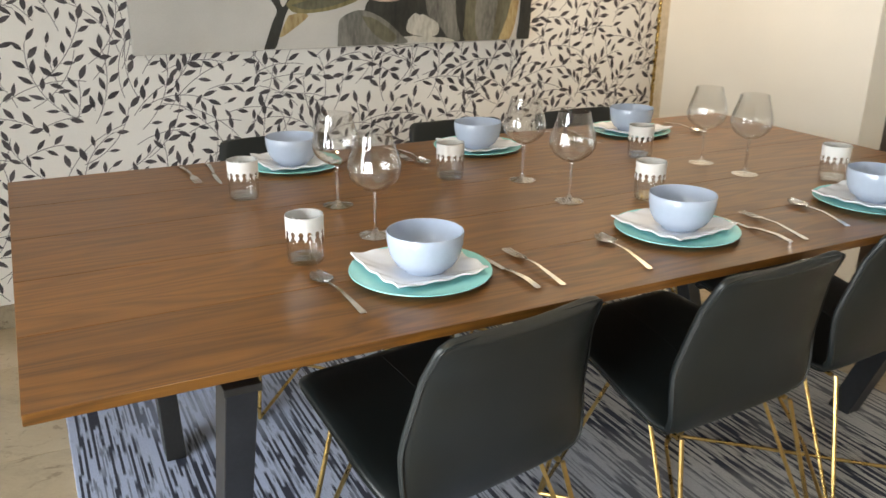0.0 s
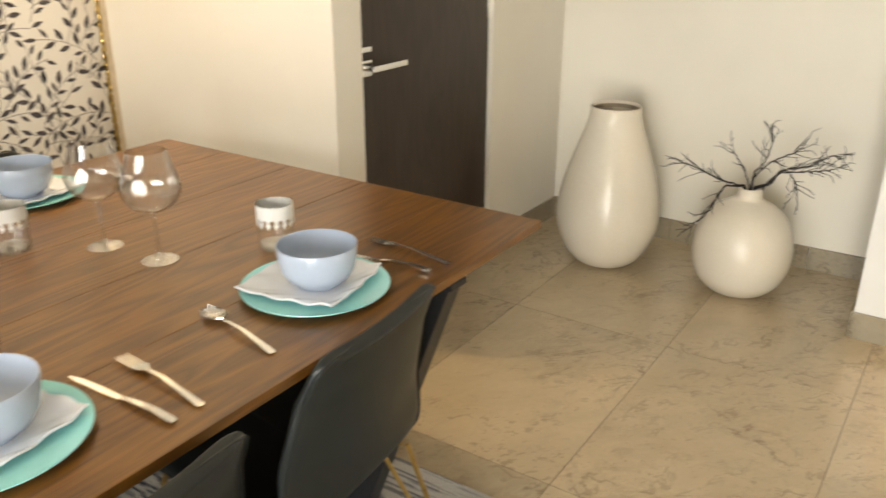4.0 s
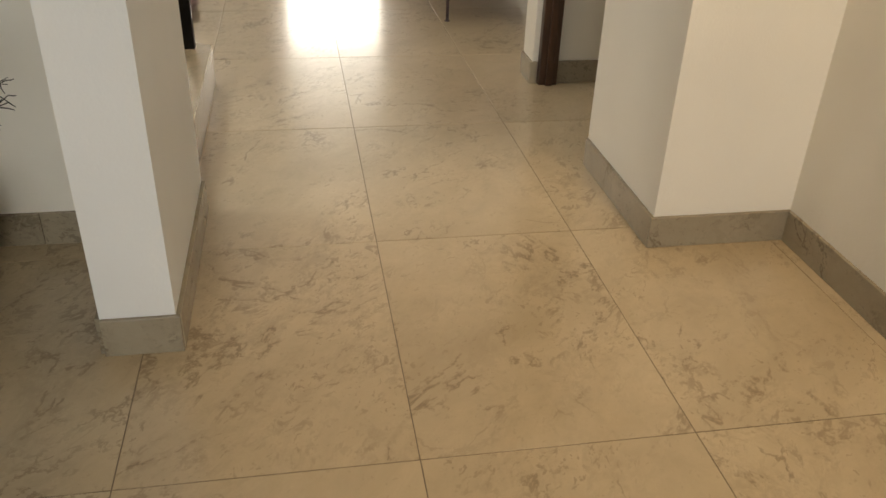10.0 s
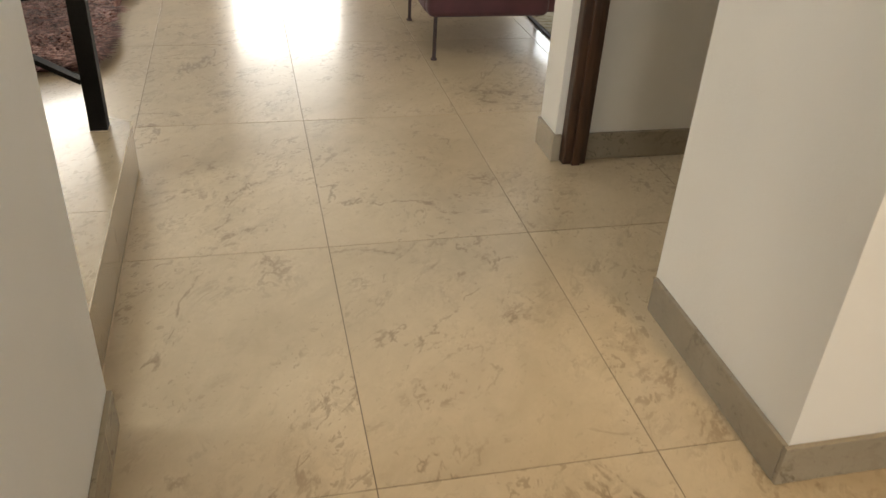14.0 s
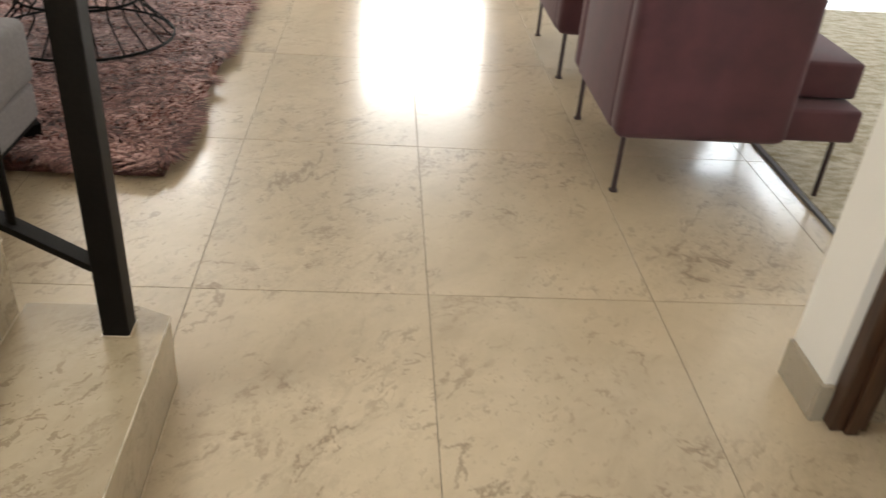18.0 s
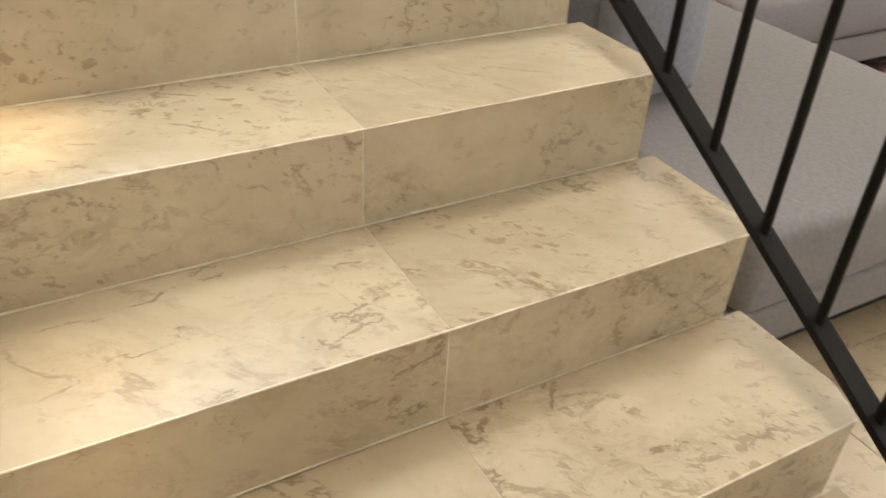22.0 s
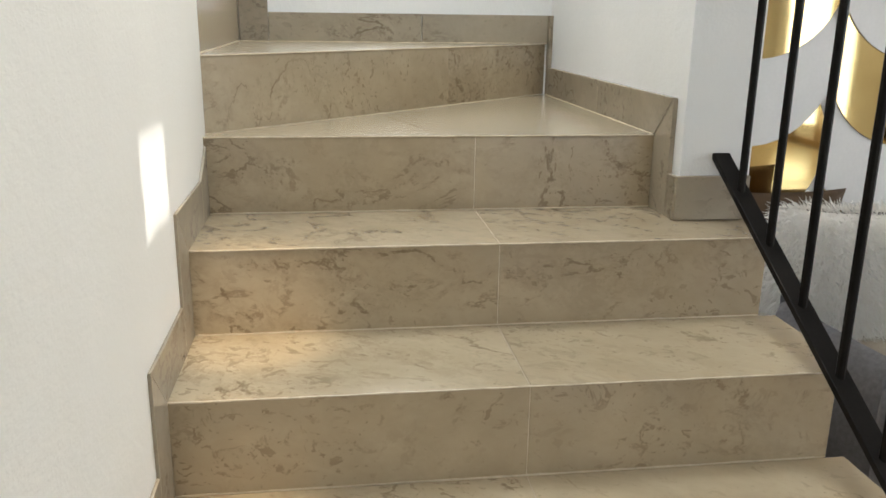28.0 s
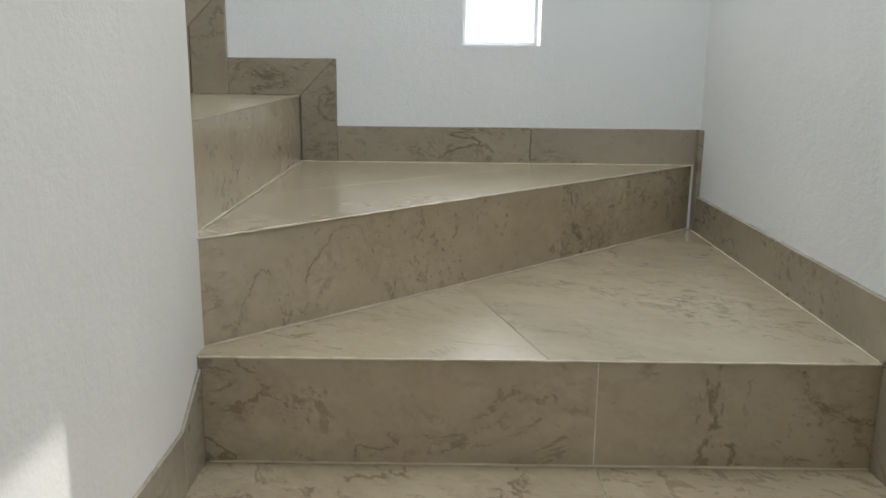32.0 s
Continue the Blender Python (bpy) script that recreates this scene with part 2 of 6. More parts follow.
def wood(name, dark, light, axis, rough, fine=1.0, coat=0.0):
    """Grain along one axis, with cathedral figure and pores."""
    m, n, l, b = material(name, rough, 0.0, Coat_Weight=coat, Coat_Roughness=0.25)
    info = n.new("ShaderNodeObjectInfo")
    w = math_node(n, l, "MULTIPLY", info.outputs["Random"], 30.0)
    s = [1.0, 1.0, 1.0]
    s[axis] = 0.10
    v = coords(n, l, tuple(s))
    f = noise_node(n, l, v, 7 * fine, 3, 0.5, 0.5, w)
    rings = math_node(n, l, "FRACT", math_node(n, l, "MULTIPLY", f, 13.0))
    rings = math_node(n, l, "PINGPONG", rings, 0.5)
    s2 = [1.0, 1.0, 1.0]
    s2[axis] = 0.025
    pores = noise_node(n, l, coords(n, l, tuple(s2)), 260 * fine, 3, 0.6, 0.0, w)
    tone = noise_node(n, l, v, 2.5, 3, 0.5, 0.0, w)
    k = math_node(n, l, "ADD", math_node(n, l, "MULTIPLY", rings, 0.55), math_node(n, l, "MULTIPLY", pores, 0.50))
    k = math_node(n, l, "ADD", math_node(n, l, "MULTIPLY", k, 0.75), math_node(n, l, "MULTIPLY", tone, 0.35))
    l.new(ramp(n, l, k, (0.30, dark), (0.72, light)), b.inputs["Base Color"])
    bump(n, l, b, pores, 0.06, 0.001)
    return m


def plain(name, color, rough=0.4, metal=0.0, **more):
    """An even coat with a little unevenness in tone and gloss."""
    return mottled(name, tuple(c * 0.92 for c in color), color, 5.0, 90.0, rough, metal, 0.04, 0.001, rough_span=0.04, **more)


FLOOR = marble("floor_marble", (0.565, 0.455, 0.305), (0.425, 0.335, 0.215), (0.155, 0.096, 0.05), 0.31, 0.74, 0.55, 0.13)
STEP = marble("step_marble", (0.47, 0.378, 0.248), (0.345, 0.268, 0.165), (0.150, 0.098, 0.048), 0.24, 0.84, 0.85)
SKIRT = marble("skirting_marble", (0.36, 0.305, 0.225), (0.275, 0.23, 0.165), (0.115, 0.082, 0.05), 0.22, 0.82)
GROUT = plain("grout", (0.20, 0.155, 0.105), 0.8)
PALE = mottled("pale_grout", (0.50, 0.41, 0.28), (0.66, 0.55, 0.39), 30, 160, 0.6, relief=0.2)
WORN = mottled("worn_stone_edge", (0.46, 0.38, 0.26), (0.72, 0.62, 0.46), 40, 220, 0.45, relief=0.3)
SEAM = mottled("brownish_grout", (0.30, 0.23, 0.145), (0.42, 0.335, 0.225), 30, 160, 0.6, relief=0.2)
WHITE = plaster("white_plaster", (0.82, 0.82, 0.805), 0.36)
CREAM = plaster("cream_plaster", (0.80, 0.76, 0.68), 0.25)
CEIL = plaster("ceiling_plaster", (0.82, 0.80, 0.76), 0.1)
PAPER = mottled("wallpaper_ground", (0.78, 0.76, 0.72), (0.84, 0.82, 0.78), 3, 200, 0.7, relief=0.03)
PRINT = mottled("wallpaper_print_ink", (0.028, 0.024, 0.03), (0.11, 0.10, 0.105), 9, 40, 0.7, relief=0.0)
STEM = mottled("wallpaper_stem_ink", (0.17, 0.16, 0.165), (0.28, 0.26, 0.26), 9, 40, 0.7, relief=0.0)
TABLE = wood("table_oak", (0.084, 0.033, 0.0062), (0.262, 0.112, 0.020), 1, 0.35, 1.25, 0.14)
EDGE = wood("table_edge", (0.09, 0.04, 0.018), (0.19, 0.09, 0.04), 1, 0.45)
DOORW = wood("dark_door_wood", (0.020, 0.011, 0.007), (0.050, 0.029, 0.018), 2, 0.4)
JAMBW = wood("dark_jamb_wood", (0.035, 0.014, 0.006), (0.10, 0.045, 0.02), 2, 0.35)
STEEL = mottled("black_steel", (0.006, 0.005, 0.004), (0.011, 0.009, 0.0075), 9, 120, 0.46, 0.0, 0.1, 0.001, Specular_IOR_Level=0.10)
LEGM = mottled("table_leg_steel", (0.012, 0.013, 0.015), (0.022, 0.024, 0.027), 9, 120, 0.4, 0.2, 0.08, 0.001)
LEATHER = mottled("dark_leather", (0.0050, 0.0082, 0.0085), (0.009, 0.0132, 0.0138), 4, 320, 0.40, 0.0, 0.25, 0.0012)
BRASS = mottled("brass", (0.40, 0.27, 0.095), (0.54, 0.38, 0.15), 12, 90, 0.28, 1.0, 0.02, 0.001)
CHROME = mottled("satin_steel", (0.70, 0.69, 0.67), (0.80, 0.79, 0.77), 12, 120, 0.13, 1.0, 0.02, 0.0005)
MINT = plain("turquoise_glaze", (0.33, 0.77, 0.78), 0.12)
PORC = plain("white_glaze", (0.79, 0.83, 0.89), 0.14)
BLUEG = plain("blue_grey_glaze", (0.45, 0.53, 0.66), 0.13)


def thin_glass(name, base=0.07, edge=0.9, tint=(0.99, 0.995, 0.995)):
    """Clear glass in thin walls: light passes straight, the surface shines, most of all at its edges."""
    m, n, l, b = material(name, 0.02)
    n.remove(b)
    clear, gloss, facing, mixer = n.new("ShaderNodeBsdfTransparent"), n.new("ShaderNodeBsdfGlossy"), n.new("ShaderNodeLayerWeight"), n.new("ShaderNodeMixShader")
    clear.inputs[0].default_value = (*tint, 1)
    gloss.inputs["Roughness"].default_value = 0.02
    facing.inputs[0].default_value = 0.5
    k = math_node(n, l, "POWER", facing.outputs["Facing"], 3.0)
    k = math_node(n, l, "ADD", math_node(n, l, "MULTIPLY", k, edge), base)
    l.new(k, mixer.inputs[0])
    l.new(clear.outputs[0], mixer.inputs[1])
    l.new(gloss.outputs[0], mixer.inputs[2])
    l.new(mixer.outputs[0], n["Material Output"].inputs[0])
    return m


GLASS = thin_glass("clear_glass", 0.085, 0.95)
CLEAR = thin_glass("tumbler_glass", 0.03, 0.85)
SOLID = thin_glass("thick_glass", 0.28, 0.62)
FROST = plain("white_frost", (0.80, 0.80, 0.78), 0.5)
VASEM = mottled("vase_glaze", (0.70, 0.64, 0.54), (0.77, 0.71, 0.61), 2, 120, 0.24, 0.0, 0.02, 0.0005, rough_span=0.012)
TWIG = mottled("twig_bark", (0.012, 0.010, 0.009), (0.035, 0.028, 0.024), 30, 200, 0.8, relief=0.3)
FABRIC = mottled("grey_weave", (0.19, 0.172, 0.168), (0.255, 0.233, 0.226), 90, 800, 0.9, relief=0.5, dist=0.002)
FABRICD = mottled("dark_grey_weave", (0.15, 0.147, 0.16), (0.22, 0.215, 0.23), 90, 700, 0.9, relief=0.5, dist=0.002)
VELVET = mottled("purple_velvet", (0.056, 0.015, 0.020), (0.104, 0.031, 0.038), 7, 400, 0.75, relief=0.2, Sheen_Weight=0.12, Sheen_Roughness=0.5)
SHAG = mottled("maroon_pile", (0.06, 0.022, 0.018), (0.26, 0.125, 0.11), 30, 160, 0.95, relief=0.5, dist=0.01)
CURTAIN = mottled("tan_curtain", (0.56, 0.50, 0.43), (0.68, 0.61, 0.53), 6, 300, 0.9, relief=0.2)
GOLDM = mottled("gold_mirror", (0.62, 0.44, 0.18), (0.70, 0.51, 0.22), 2, 8, 0.04, 1.0, 0.0, rough_span=0.01)
FUR = mottled("white_fur", (0.90, 0.87, 0.81), (0.96, 0.94, 0.90), 20, 200, 0.95, relief=0.3)


def striped_rug():
    """Woven rug with broken dark streaks along x on a blue-grey and beige ground; its blue end has window daylight
    painted in.
    """
    m, n, l, b = material("streaked_rug", 0.95)
    tint = n.new("ShaderNodeSeparateXYZ")
    l.new(coords(n, l), tint.inputs[0])
    big = noise_node(n, l, coords(n, l, (0.8, 0.8, 1.0)), 1.5, 2)
    def streaks(width, length, low, high):
        """Straight bars along x, one row to each width of yarn, broken at uneven lengths."""
        row = math_node(n, l, "FLOOR", math_node(n, l, "MULTIPLY", tint.outputs["Y"], 1.0 / width))
        at = n.new("ShaderNodeCombineXYZ")
        l.new(math_node(n, l, "MULTIPLY", tint.outputs["X"], 1.0 / length), at.inputs[0])
        l.new(math_node(n, l, "MULTIPLY", row, 7.31), at.inputs[1])
        return ramp(n, l, noise_node(n, l, at.outputs[0], 1.0, 2, 0.5), (low, (0, 0, 0)), (high, (1, 1, 1)))
    dark = math_node(n, l, "MAXIMUM", streaks(0.0072, 0.34, 0.520, 0.550), math_node(n, l, "MULTIPLY", streaks(0.0040, 0.17, 0.55, 0.60), 0.6))
    dark = math_node(n, l, "MULTIPLY", dark, ramp(n, l, big, (0.30, (0.25, 0.25, 0.25)), (0.5, (1, 1, 1))))
    pile = noise_node(n, l, coords(n, l), 350, 3, 0.7)
    drift = math_node(n, l, "ADD", tint.outputs["Y"], math_node(n, l, "MULTIPLY", big, 0.8))
    span = n.new("ShaderNodeMapRange")
    span.inputs["From Min"].default_value, span.inputs["From Max"].default_value = -3.4, -2.3
    l.new(drift, span.inputs[0])
    # the south end's blue is lightened to carry the doors' daylight
    day_blue = ramp(n, l, pile, (0.3, (0.33, 0.39, 0.55)), (0.7, (0.56, 0.63, 0.80)))
    beige = ramp(n, l, pile, (0.3, (0.36, 0.355, 0.35)), (0.7, (0.56, 0.55, 0.52)))
    ground = mix(n, l, span.outputs[0], day_blue, beige)
    l.new(mix(n, l, dark, ground, (0.032, 0.037, 0.060)), b.inputs["Base Color"])
    bump(n, l, b, pile, 0.6, 0.004)
    return m


RUGM = striped_rug()


def daylight(name, color, strength):
    m, n, l, b = material(name, 1.0)
    b.inputs["Emission Color"].default_value, b.inputs["Emission Strength"].default_value = (*color, 1), strength
    b.inputs["Base Color"].default_value = (0, 0, 0, 1)
    return m


SKYGLOW = daylight("bright_haze", (0.95, 0.97, 1.0), 1.6)
SUNGLOW = daylight("sunlit_haze", (1.0, 0.97, 0.90), 4.0)


# ---- shapes ----
def bm_box(bm, x0, x1, y0, y1, z0, z1, bevel=0.0, seg=2):
    r = bmesh.ops.create_cube(bm, size=1.0, matrix=Matrix.LocRotScale(((x0 + x1) / 2, (y0 + y1) / 2, (z0 + z1) / 2), None, (abs(x1 - x0), abs(y1 - y0), abs(z1 - z0))))
    if bevel:
        edges = list({e for v in r["verts"] for e in v.link_edges})
        bmesh.ops.bevel(bm, geom=edges, offset=bevel, segments=seg, profile=0.5, affect="EDGES")
    return bm


def box(x0, x1, y0, y1, z0, z1, bevel=0.0, seg=2):
    return bm_box(bmesh.new(), x0, x1, y0, y1, z0, z1, bevel, seg)


def boxes(*items):
    bm = bmesh.new()
    for b in items:
        bm_box(bm, *b)
    return bm


def lathe(profile, seg=40, cap=True):
    """A turned body from (radius, height) pairs."""
    bm = bmesh.new()
    rings = []
    for r, z in profile:
        if r < 1e-5:
            rings.append([bm.verts.new((0, 0, z))])
        else:
            rings.append([bm.verts.new((r * math.cos(2 * math.pi * i / seg), r * math.sin(2 * math.pi * i / seg), z)) for i in range(seg)])
    for a, b in zip(rings, rings[1:]):
        for i in range(seg):
            j = (i + 1) % seg
            if len(a) == 1 and len(b) == 1:
                continue
            if len(a) == 1:
                bm.faces.new((a[0], b[j], b[i]))
            elif len(b) == 1:
                bm.faces.new((a[i], a[j], b[0]))
            else:
                bm.faces.new((a[i], a[j], b[j], b[i]))
    bmesh.ops.recalc_face_normals(bm, faces=bm.faces)
    return bm


def spline(points, steps=8):
    """Catmull-Rom through the points."""
    p = [Vector(q) for q in points]
    p = [2 * p[0] - p[1], *p, 2 * p[-1] - p[-2]]
    out = []
    for a, b, c, d in zip(p, p[1:], p[2:], p[3:]):
        for i in range(steps):
            t = i / steps
            out.append(0.5 * ((2 * b) + (c - a) * t + (2 * a - 5 * b + 4 * c - d) * t * t + (3 * b - a - 3 * c + d) * t ** 3))
    return [*out, p[-2]]


def bm_tube(bm, points, radius, seg=8, closed=False):
    """A bar along a line of points; radius may be a list."""
    pts = [Vector(p) for p in points]
    rad = radius if isinstance(radius, (list, tuple)) else [radius] * len(pts)
    rings, side = [], None
    for i, p in enumerate(pts):
        a, b = pts[max(i - 1, 0)], pts[min(i + 1, len(pts) - 1)]
        d = (b - a).normalized()
        if side is None or abs(side.dot(d)) > 0.95:
            side = d.orthogonal()
        side = (side - d * side.dot(d)).normalized()
        up = d.cross(side)
        rings.append([bm.verts.new(p + rad[i] * (math.cos(2 * math.pi * k / seg) * side + math.sin(2 * math.pi * k / seg) * up)) for k in range(seg)])
    for a, b in zip(rings, rings[1:]):
        for k in range(seg):
            bm.faces.new((a[k], a[(k + 1) % seg], b[(k + 1) % seg], b[k]))
    bm.faces.new(list(reversed(rings[0])))
    bm.faces.new(rings[-1])
    return bm


def tube(points, radius, seg=8):
    return bm_tube(bmesh.new(), points, radius, seg)


def prism(outline, z0, z1, bevel=0.0):
    """A slab with the given outline in plan."""
    bm = bmesh.new()
    lo = [bm.verts.new((x, y, z0)) for x, y in outline]
    hi = [bm.verts.new((x, y, z1)) for x, y in outline]
    bm.faces.new(list(reversed(lo)))
    bm.faces.new(hi)
    for i in range(len(lo)):
        j = (i + 1) % len(lo)
        bm.faces.new((lo[i], lo[j], hi[j], hi[i]))
    bmesh.ops.recalc_face_normals(bm, faces=bm.faces)
    if bevel:
        bmesh.ops.bevel(bm, geom=list(bm.edges), offset=bevel, segments=2, profile=0.5, affect="EDGES")
    return bm


def turned(bm, m):
    bmesh.ops.transform(bm, matrix=m, verts=bm.verts)
    return bm


def part(name, bm, mat_, parent=None, label="", m=None):
    """Links a bmesh as one mesh object, under a thing or under a part."""
    me = bpy.data.meshes.new(name)
    bm.to_mesh(me)
    bm.free()
    me.materials.append(mat_)
    ob = new(name, me)
    ob.parent = parent
    if m is not None:
        ob.matrix_basis = m
    if label:
        ob["label"] = label
    return ob


def smooth_all(ob, angle=40):
    me = ob.data
    me.polygons.foreach_set("use_smooth", [True] * len(me.polygons))
    bmx = bmesh.new()
    bmx.from_mesh(me)
    for e in bmx.edges:
        e.smooth = len(e.link_faces) == 2 and e.calc_face_angle(0) < radians(angle)
    bmx.to_mesh(me)
    bmx.free()
    return ob


def spart(name, bm, mat_, parent=None, label="", m=None, angle=40):
    return smooth_all(part(name, bm, mat_, parent, label, m=m), angle)


def thing(name, label, category, m=None, group=""):
    ob = new(name)
    ob.empty_display_size = 0.1
    if m is not None:
        ob.matrix_basis = m
    return tagged(ob, label, category, group)


def structure(name, bm, mat_, label, category):
    return tagged(part(name, bm, mat_), label, category, kind="structure")

# ---- structure ----
H, HS = 2.6, 5.0                      # ceiling of the rooms, top of the stair well
WX, SX, EX = -3.353, -2.144, 1.245    # wallpaper wall, door wall, east wall of the dining room
FLOOR_X, FLOOR_Y = (-3.6, 4.4), (-6.6, 6.6)

floor = structure("floor", box(FLOOR_X[0], FLOOR_X[1], FLOOR_Y[0], FLOOR_Y[1], -0.20, -0.0016), GROUT, "polished cream marble tile floor with brown veins", "floor")

wall_west = structure("wall_west", boxes((WX - 0.2, WX, -5.7, -1.435, 0, H)), PAPER, "white wall papered with dark leafy vines", "wall")
DY0, DY1, DH = -1.395, -0.545, 2.08
wall_cream = structure("wall_cream", boxes((WX - 0.2, -3.215, -1.435, -1.325, 0, H), (-3.215, SX + 0.02, -1.53, DY0, 0, H)), CREAM, "cream plastered wall beside the dark door", "wall")
wall_door = structure("wall_door", boxes((SX - 0.19, SX, DY0, 0.10, DH, HS), (SX - 0.19, SX, DY1, 0.10, 0, DH)), CREAM, "cream plastered wall round a dark door", "wall")
wall_alcove = structure("wall_alcove", boxes((SX - 0.2, -0.684, 0.10, 0.262, 0, HS)), CREAM, "cream plastered wall behind the two vases", "wall")
wall_stub = structure("wall_stub", boxes((-0.684, -0.514, -0.462, 0.262, 0, HS)), WHITE, "white plastered end of a wall at the foot of the stairs", "wall")
wall_block = structure("wall_block", boxes((0.807, 1.5, -0.119, 0.490, 0, H)), CREAM, "cream plastered pier beside the passage", "wall")
wall_east = structure("wall_east", boxes((EX, EX + 0.2, -5.7, -0.119, 0, H)), CREAM, "cream plastered dining room wall", "wall")
wall_passage = structure("wall_passage", boxes((0.862, 4.2, 1.372, 1.530, 0, H), (0.838, 0.862, 1.372, 1.530, 0, H)), CREAM, "cream plastered wall of the side passage", "wall")
wall_passage_end = structure("wall_passage_end", boxes((4.0, 4.2, 0.49, 1.372, 0, H), (1.5, 4.2, 0.29, 0.49, 0, H)), CREAM, "cream plastered end of the side passage", "wall")
SD = ((-1.90, -0.90), (-0.40, 0.60))     # glazed doors in the south wall
wall_south = structure("wall_south", boxes((WX - 0.2, SD[0][0], -5.9, -5.7, 0, H), (SD[0][1], SD[1][0], -5.9, -5.7, 0, H), (SD[1][1], EX + 0.2, -5.9, -5.7, 0, H), *[(a, b, -5.9, -5.7, 2.15, H) for a, b in SD]), CREAM, "cream plastered dining room wall with glazed doors", "wall")
NX0, NX1, NZ0, NZ1 = -0.32, 0.70, 0.470, 2.25
NY = 6.335
UX0, UX1 = 2.5, 3.8                  # glazed terrace door
wall_north = structure("wall_north", boxes((-3.6, -2.7, NY, NY + 0.2, 0, H), (-1.5, NX0, NY, NY + 0.2, 0, H), (-2.7, -1.5, NY, NY + 0.2, 0, 0.9), (-2.7, -1.5, NY, NY + 0.2, 2.2, H), (NX1, UX0, NY, NY + 0.2, 0, H), (UX1, 4.4, NY, NY + 0.2, 0, H), (UX0, UX1, NY, NY + 0.2, 2.2, H), (NX0, NX1, NY, NY + 0.2, 0, NZ0), (NX0, NX1, NY, NY + 0.2, NZ1, H)), WHITE, "white plastered living room wall with a bright window", "wall")
# the opening in this wall is added for the east fill lamp
wall_living_east = structure("wall_living_east", boxes((4.2, 4.4, 1.53, 2.0, 0, H), (4.2, 4.4, 5.2, NY, 0, H), (4.2, 4.4, 2.0, 5.2, 2.35, H), (4.2, 4.4, 2.0, 5.2, 0, 0.1)), WHITE, "white plastered living room wall with an unseen opening for fill light", "wall")
# stair well
SLY0, SLY1, SLZ0, SLZ1 = 0.677, 0.880, 1.707, 2.35
wall_stair_west = structure("wall_stair_west", boxes((-3.537, -3.337, -1.325, SLY0, 0, HS), (-3.537, -3.337, SLY1, 1.48, 0, HS), (-3.537, -3.337, SLY0, SLY1, 0, SLZ0), (-3.537, -3.337, SLY0, SLY1, SLZ1, HS)), WHITE, "rough white plastered wall with a narrow window", "wall")
wall_living_west = structure("wall_living_west", boxes((-3.55, -3.35, 1.48, NY, 0, H)), WHITE, "white wall of the living room behind the sofa", "wall")
wall_stair_north = structure("wall_stair_north", boxes((-3.337, -2.160, 1.316, 1.480, 0, HS)), WHITE, "white plastered wall end beside the stairs", "wall")

# unseen wall added over the living room's edge; its two square holes shape the sun patches
UY0, UY1 = 1.43, 1.48


def light_at(x, z, y):
    """The place at depth y on the sun's way to (x, 0.262, z)."""
    s = (y - 0.262) / -SUN_DIR.y
    return x - s * SUN_DIR.x, z - s * SUN_DIR.z


(ax0, az0), (ax1, az1) = light_at(-1.875, 1.155, UY0), light_at(-1.685, 1.308, UY1)
(bx0, bz0), (bx1, bz1) = light_at(-1.075, 0.552, UY0), light_at(-0.880, 0.726, UY1)
LZ, CZ = H + 0.12, 4.2                # top of the ceiling slab, sill of the added clerestory gap
wall_stair_high = structure("wall_stair_high", boxes(
    (-2.160, ax0, UY0, UY1, LZ, CZ), (ax0, ax1, UY0, UY1, LZ, az0), (ax0, ax1, UY0, UY1, az1, CZ), (ax1, bx0, UY0, UY1, LZ, CZ),
    (bx0, bx1, UY0, UY1, LZ, bz0), (bx0, bx1, UY0, UY1, bz1, CZ), (bx1, -0.514, UY0, UY1, LZ, CZ), (-0.514, -0.40, 0.262, 1.48, LZ, HS),
    (-0.684, -0.514, 0.10, 0.262, HS, HS + 0.01)), WHITE, "unseen white plastered upper wall, pierced to shape the sun patches", "wall")
ceiling = structure("ceiling", boxes((-3.6, 4.4, -5.9, -1.325, H, LZ), (-1.954, 4.4, -1.325, 0.10, H, LZ), (-0.514, 4.4, 0.10, 1.48, H, LZ), (-3.6, 4.4, 1.48, 6.6, H, LZ)), CEIL, "smooth white plastered ceiling", "ceiling")
ceiling_stair = structure("ceiling_stair", boxes((-3.55, -3.2, -1.4, 1.5, HS, HS + 0.1), (-2.3, -0.4, -1.4, 1.5, HS, HS + 0.1), (-3.2, -2.3, -1.4, 0.4, HS, HS + 0.1), (-3.2, -2.3, 1.2, 1.5, HS, HS + 0.1)), CEIL, "white plastered ceiling of the stair well with a skylight", "ceiling")
# unseen slab, added to stop sun entering through the clerestory gap
eave_stair = structure("eave_stair", boxes((-2.6, 0.0, 1.5, 1.95, HS, HS + 0.1)), CEIL, "unseen white slab that keeps the sun out of the clerestory gap", "eave")
wall_well_south = structure("wall_well_south", boxes((-3.55, -1.95, -1.50, -1.325, LZ, HS)), WHITE, "white plastered wall of the stair well", "wall")
# unseen slab, added to stop sun entering through the north openings
eave = structure("eave", boxes((-3.6, 4.4, NY + 0.2, NY + 1.7, 2.5, 2.62)), CEIL, "unseen white slab that keeps the sun off the north windows", "eave")
backdrop_north = structure("backdrop_north", box(-3.6, 4.4, NY + 1.3, NY + 1.32, -0.2, 2.5), SKYGLOW, "bright hazy daylight outside the window", "backdrop")
backdrop_west = structure("backdrop_west", box(-4.22, -4.20, 0.0, 1.6, 1.0, 3.2), SUNGLOW, "bright hazy daylight outside the narrow window", "backdrop")
ground = structure("ground", boxes((-60, 60, -60, 60, -0.5, -0.2)), plain("paving", (0.45, 0.42, 0.38), 0.9), "pale paved ground round the house", "ground")


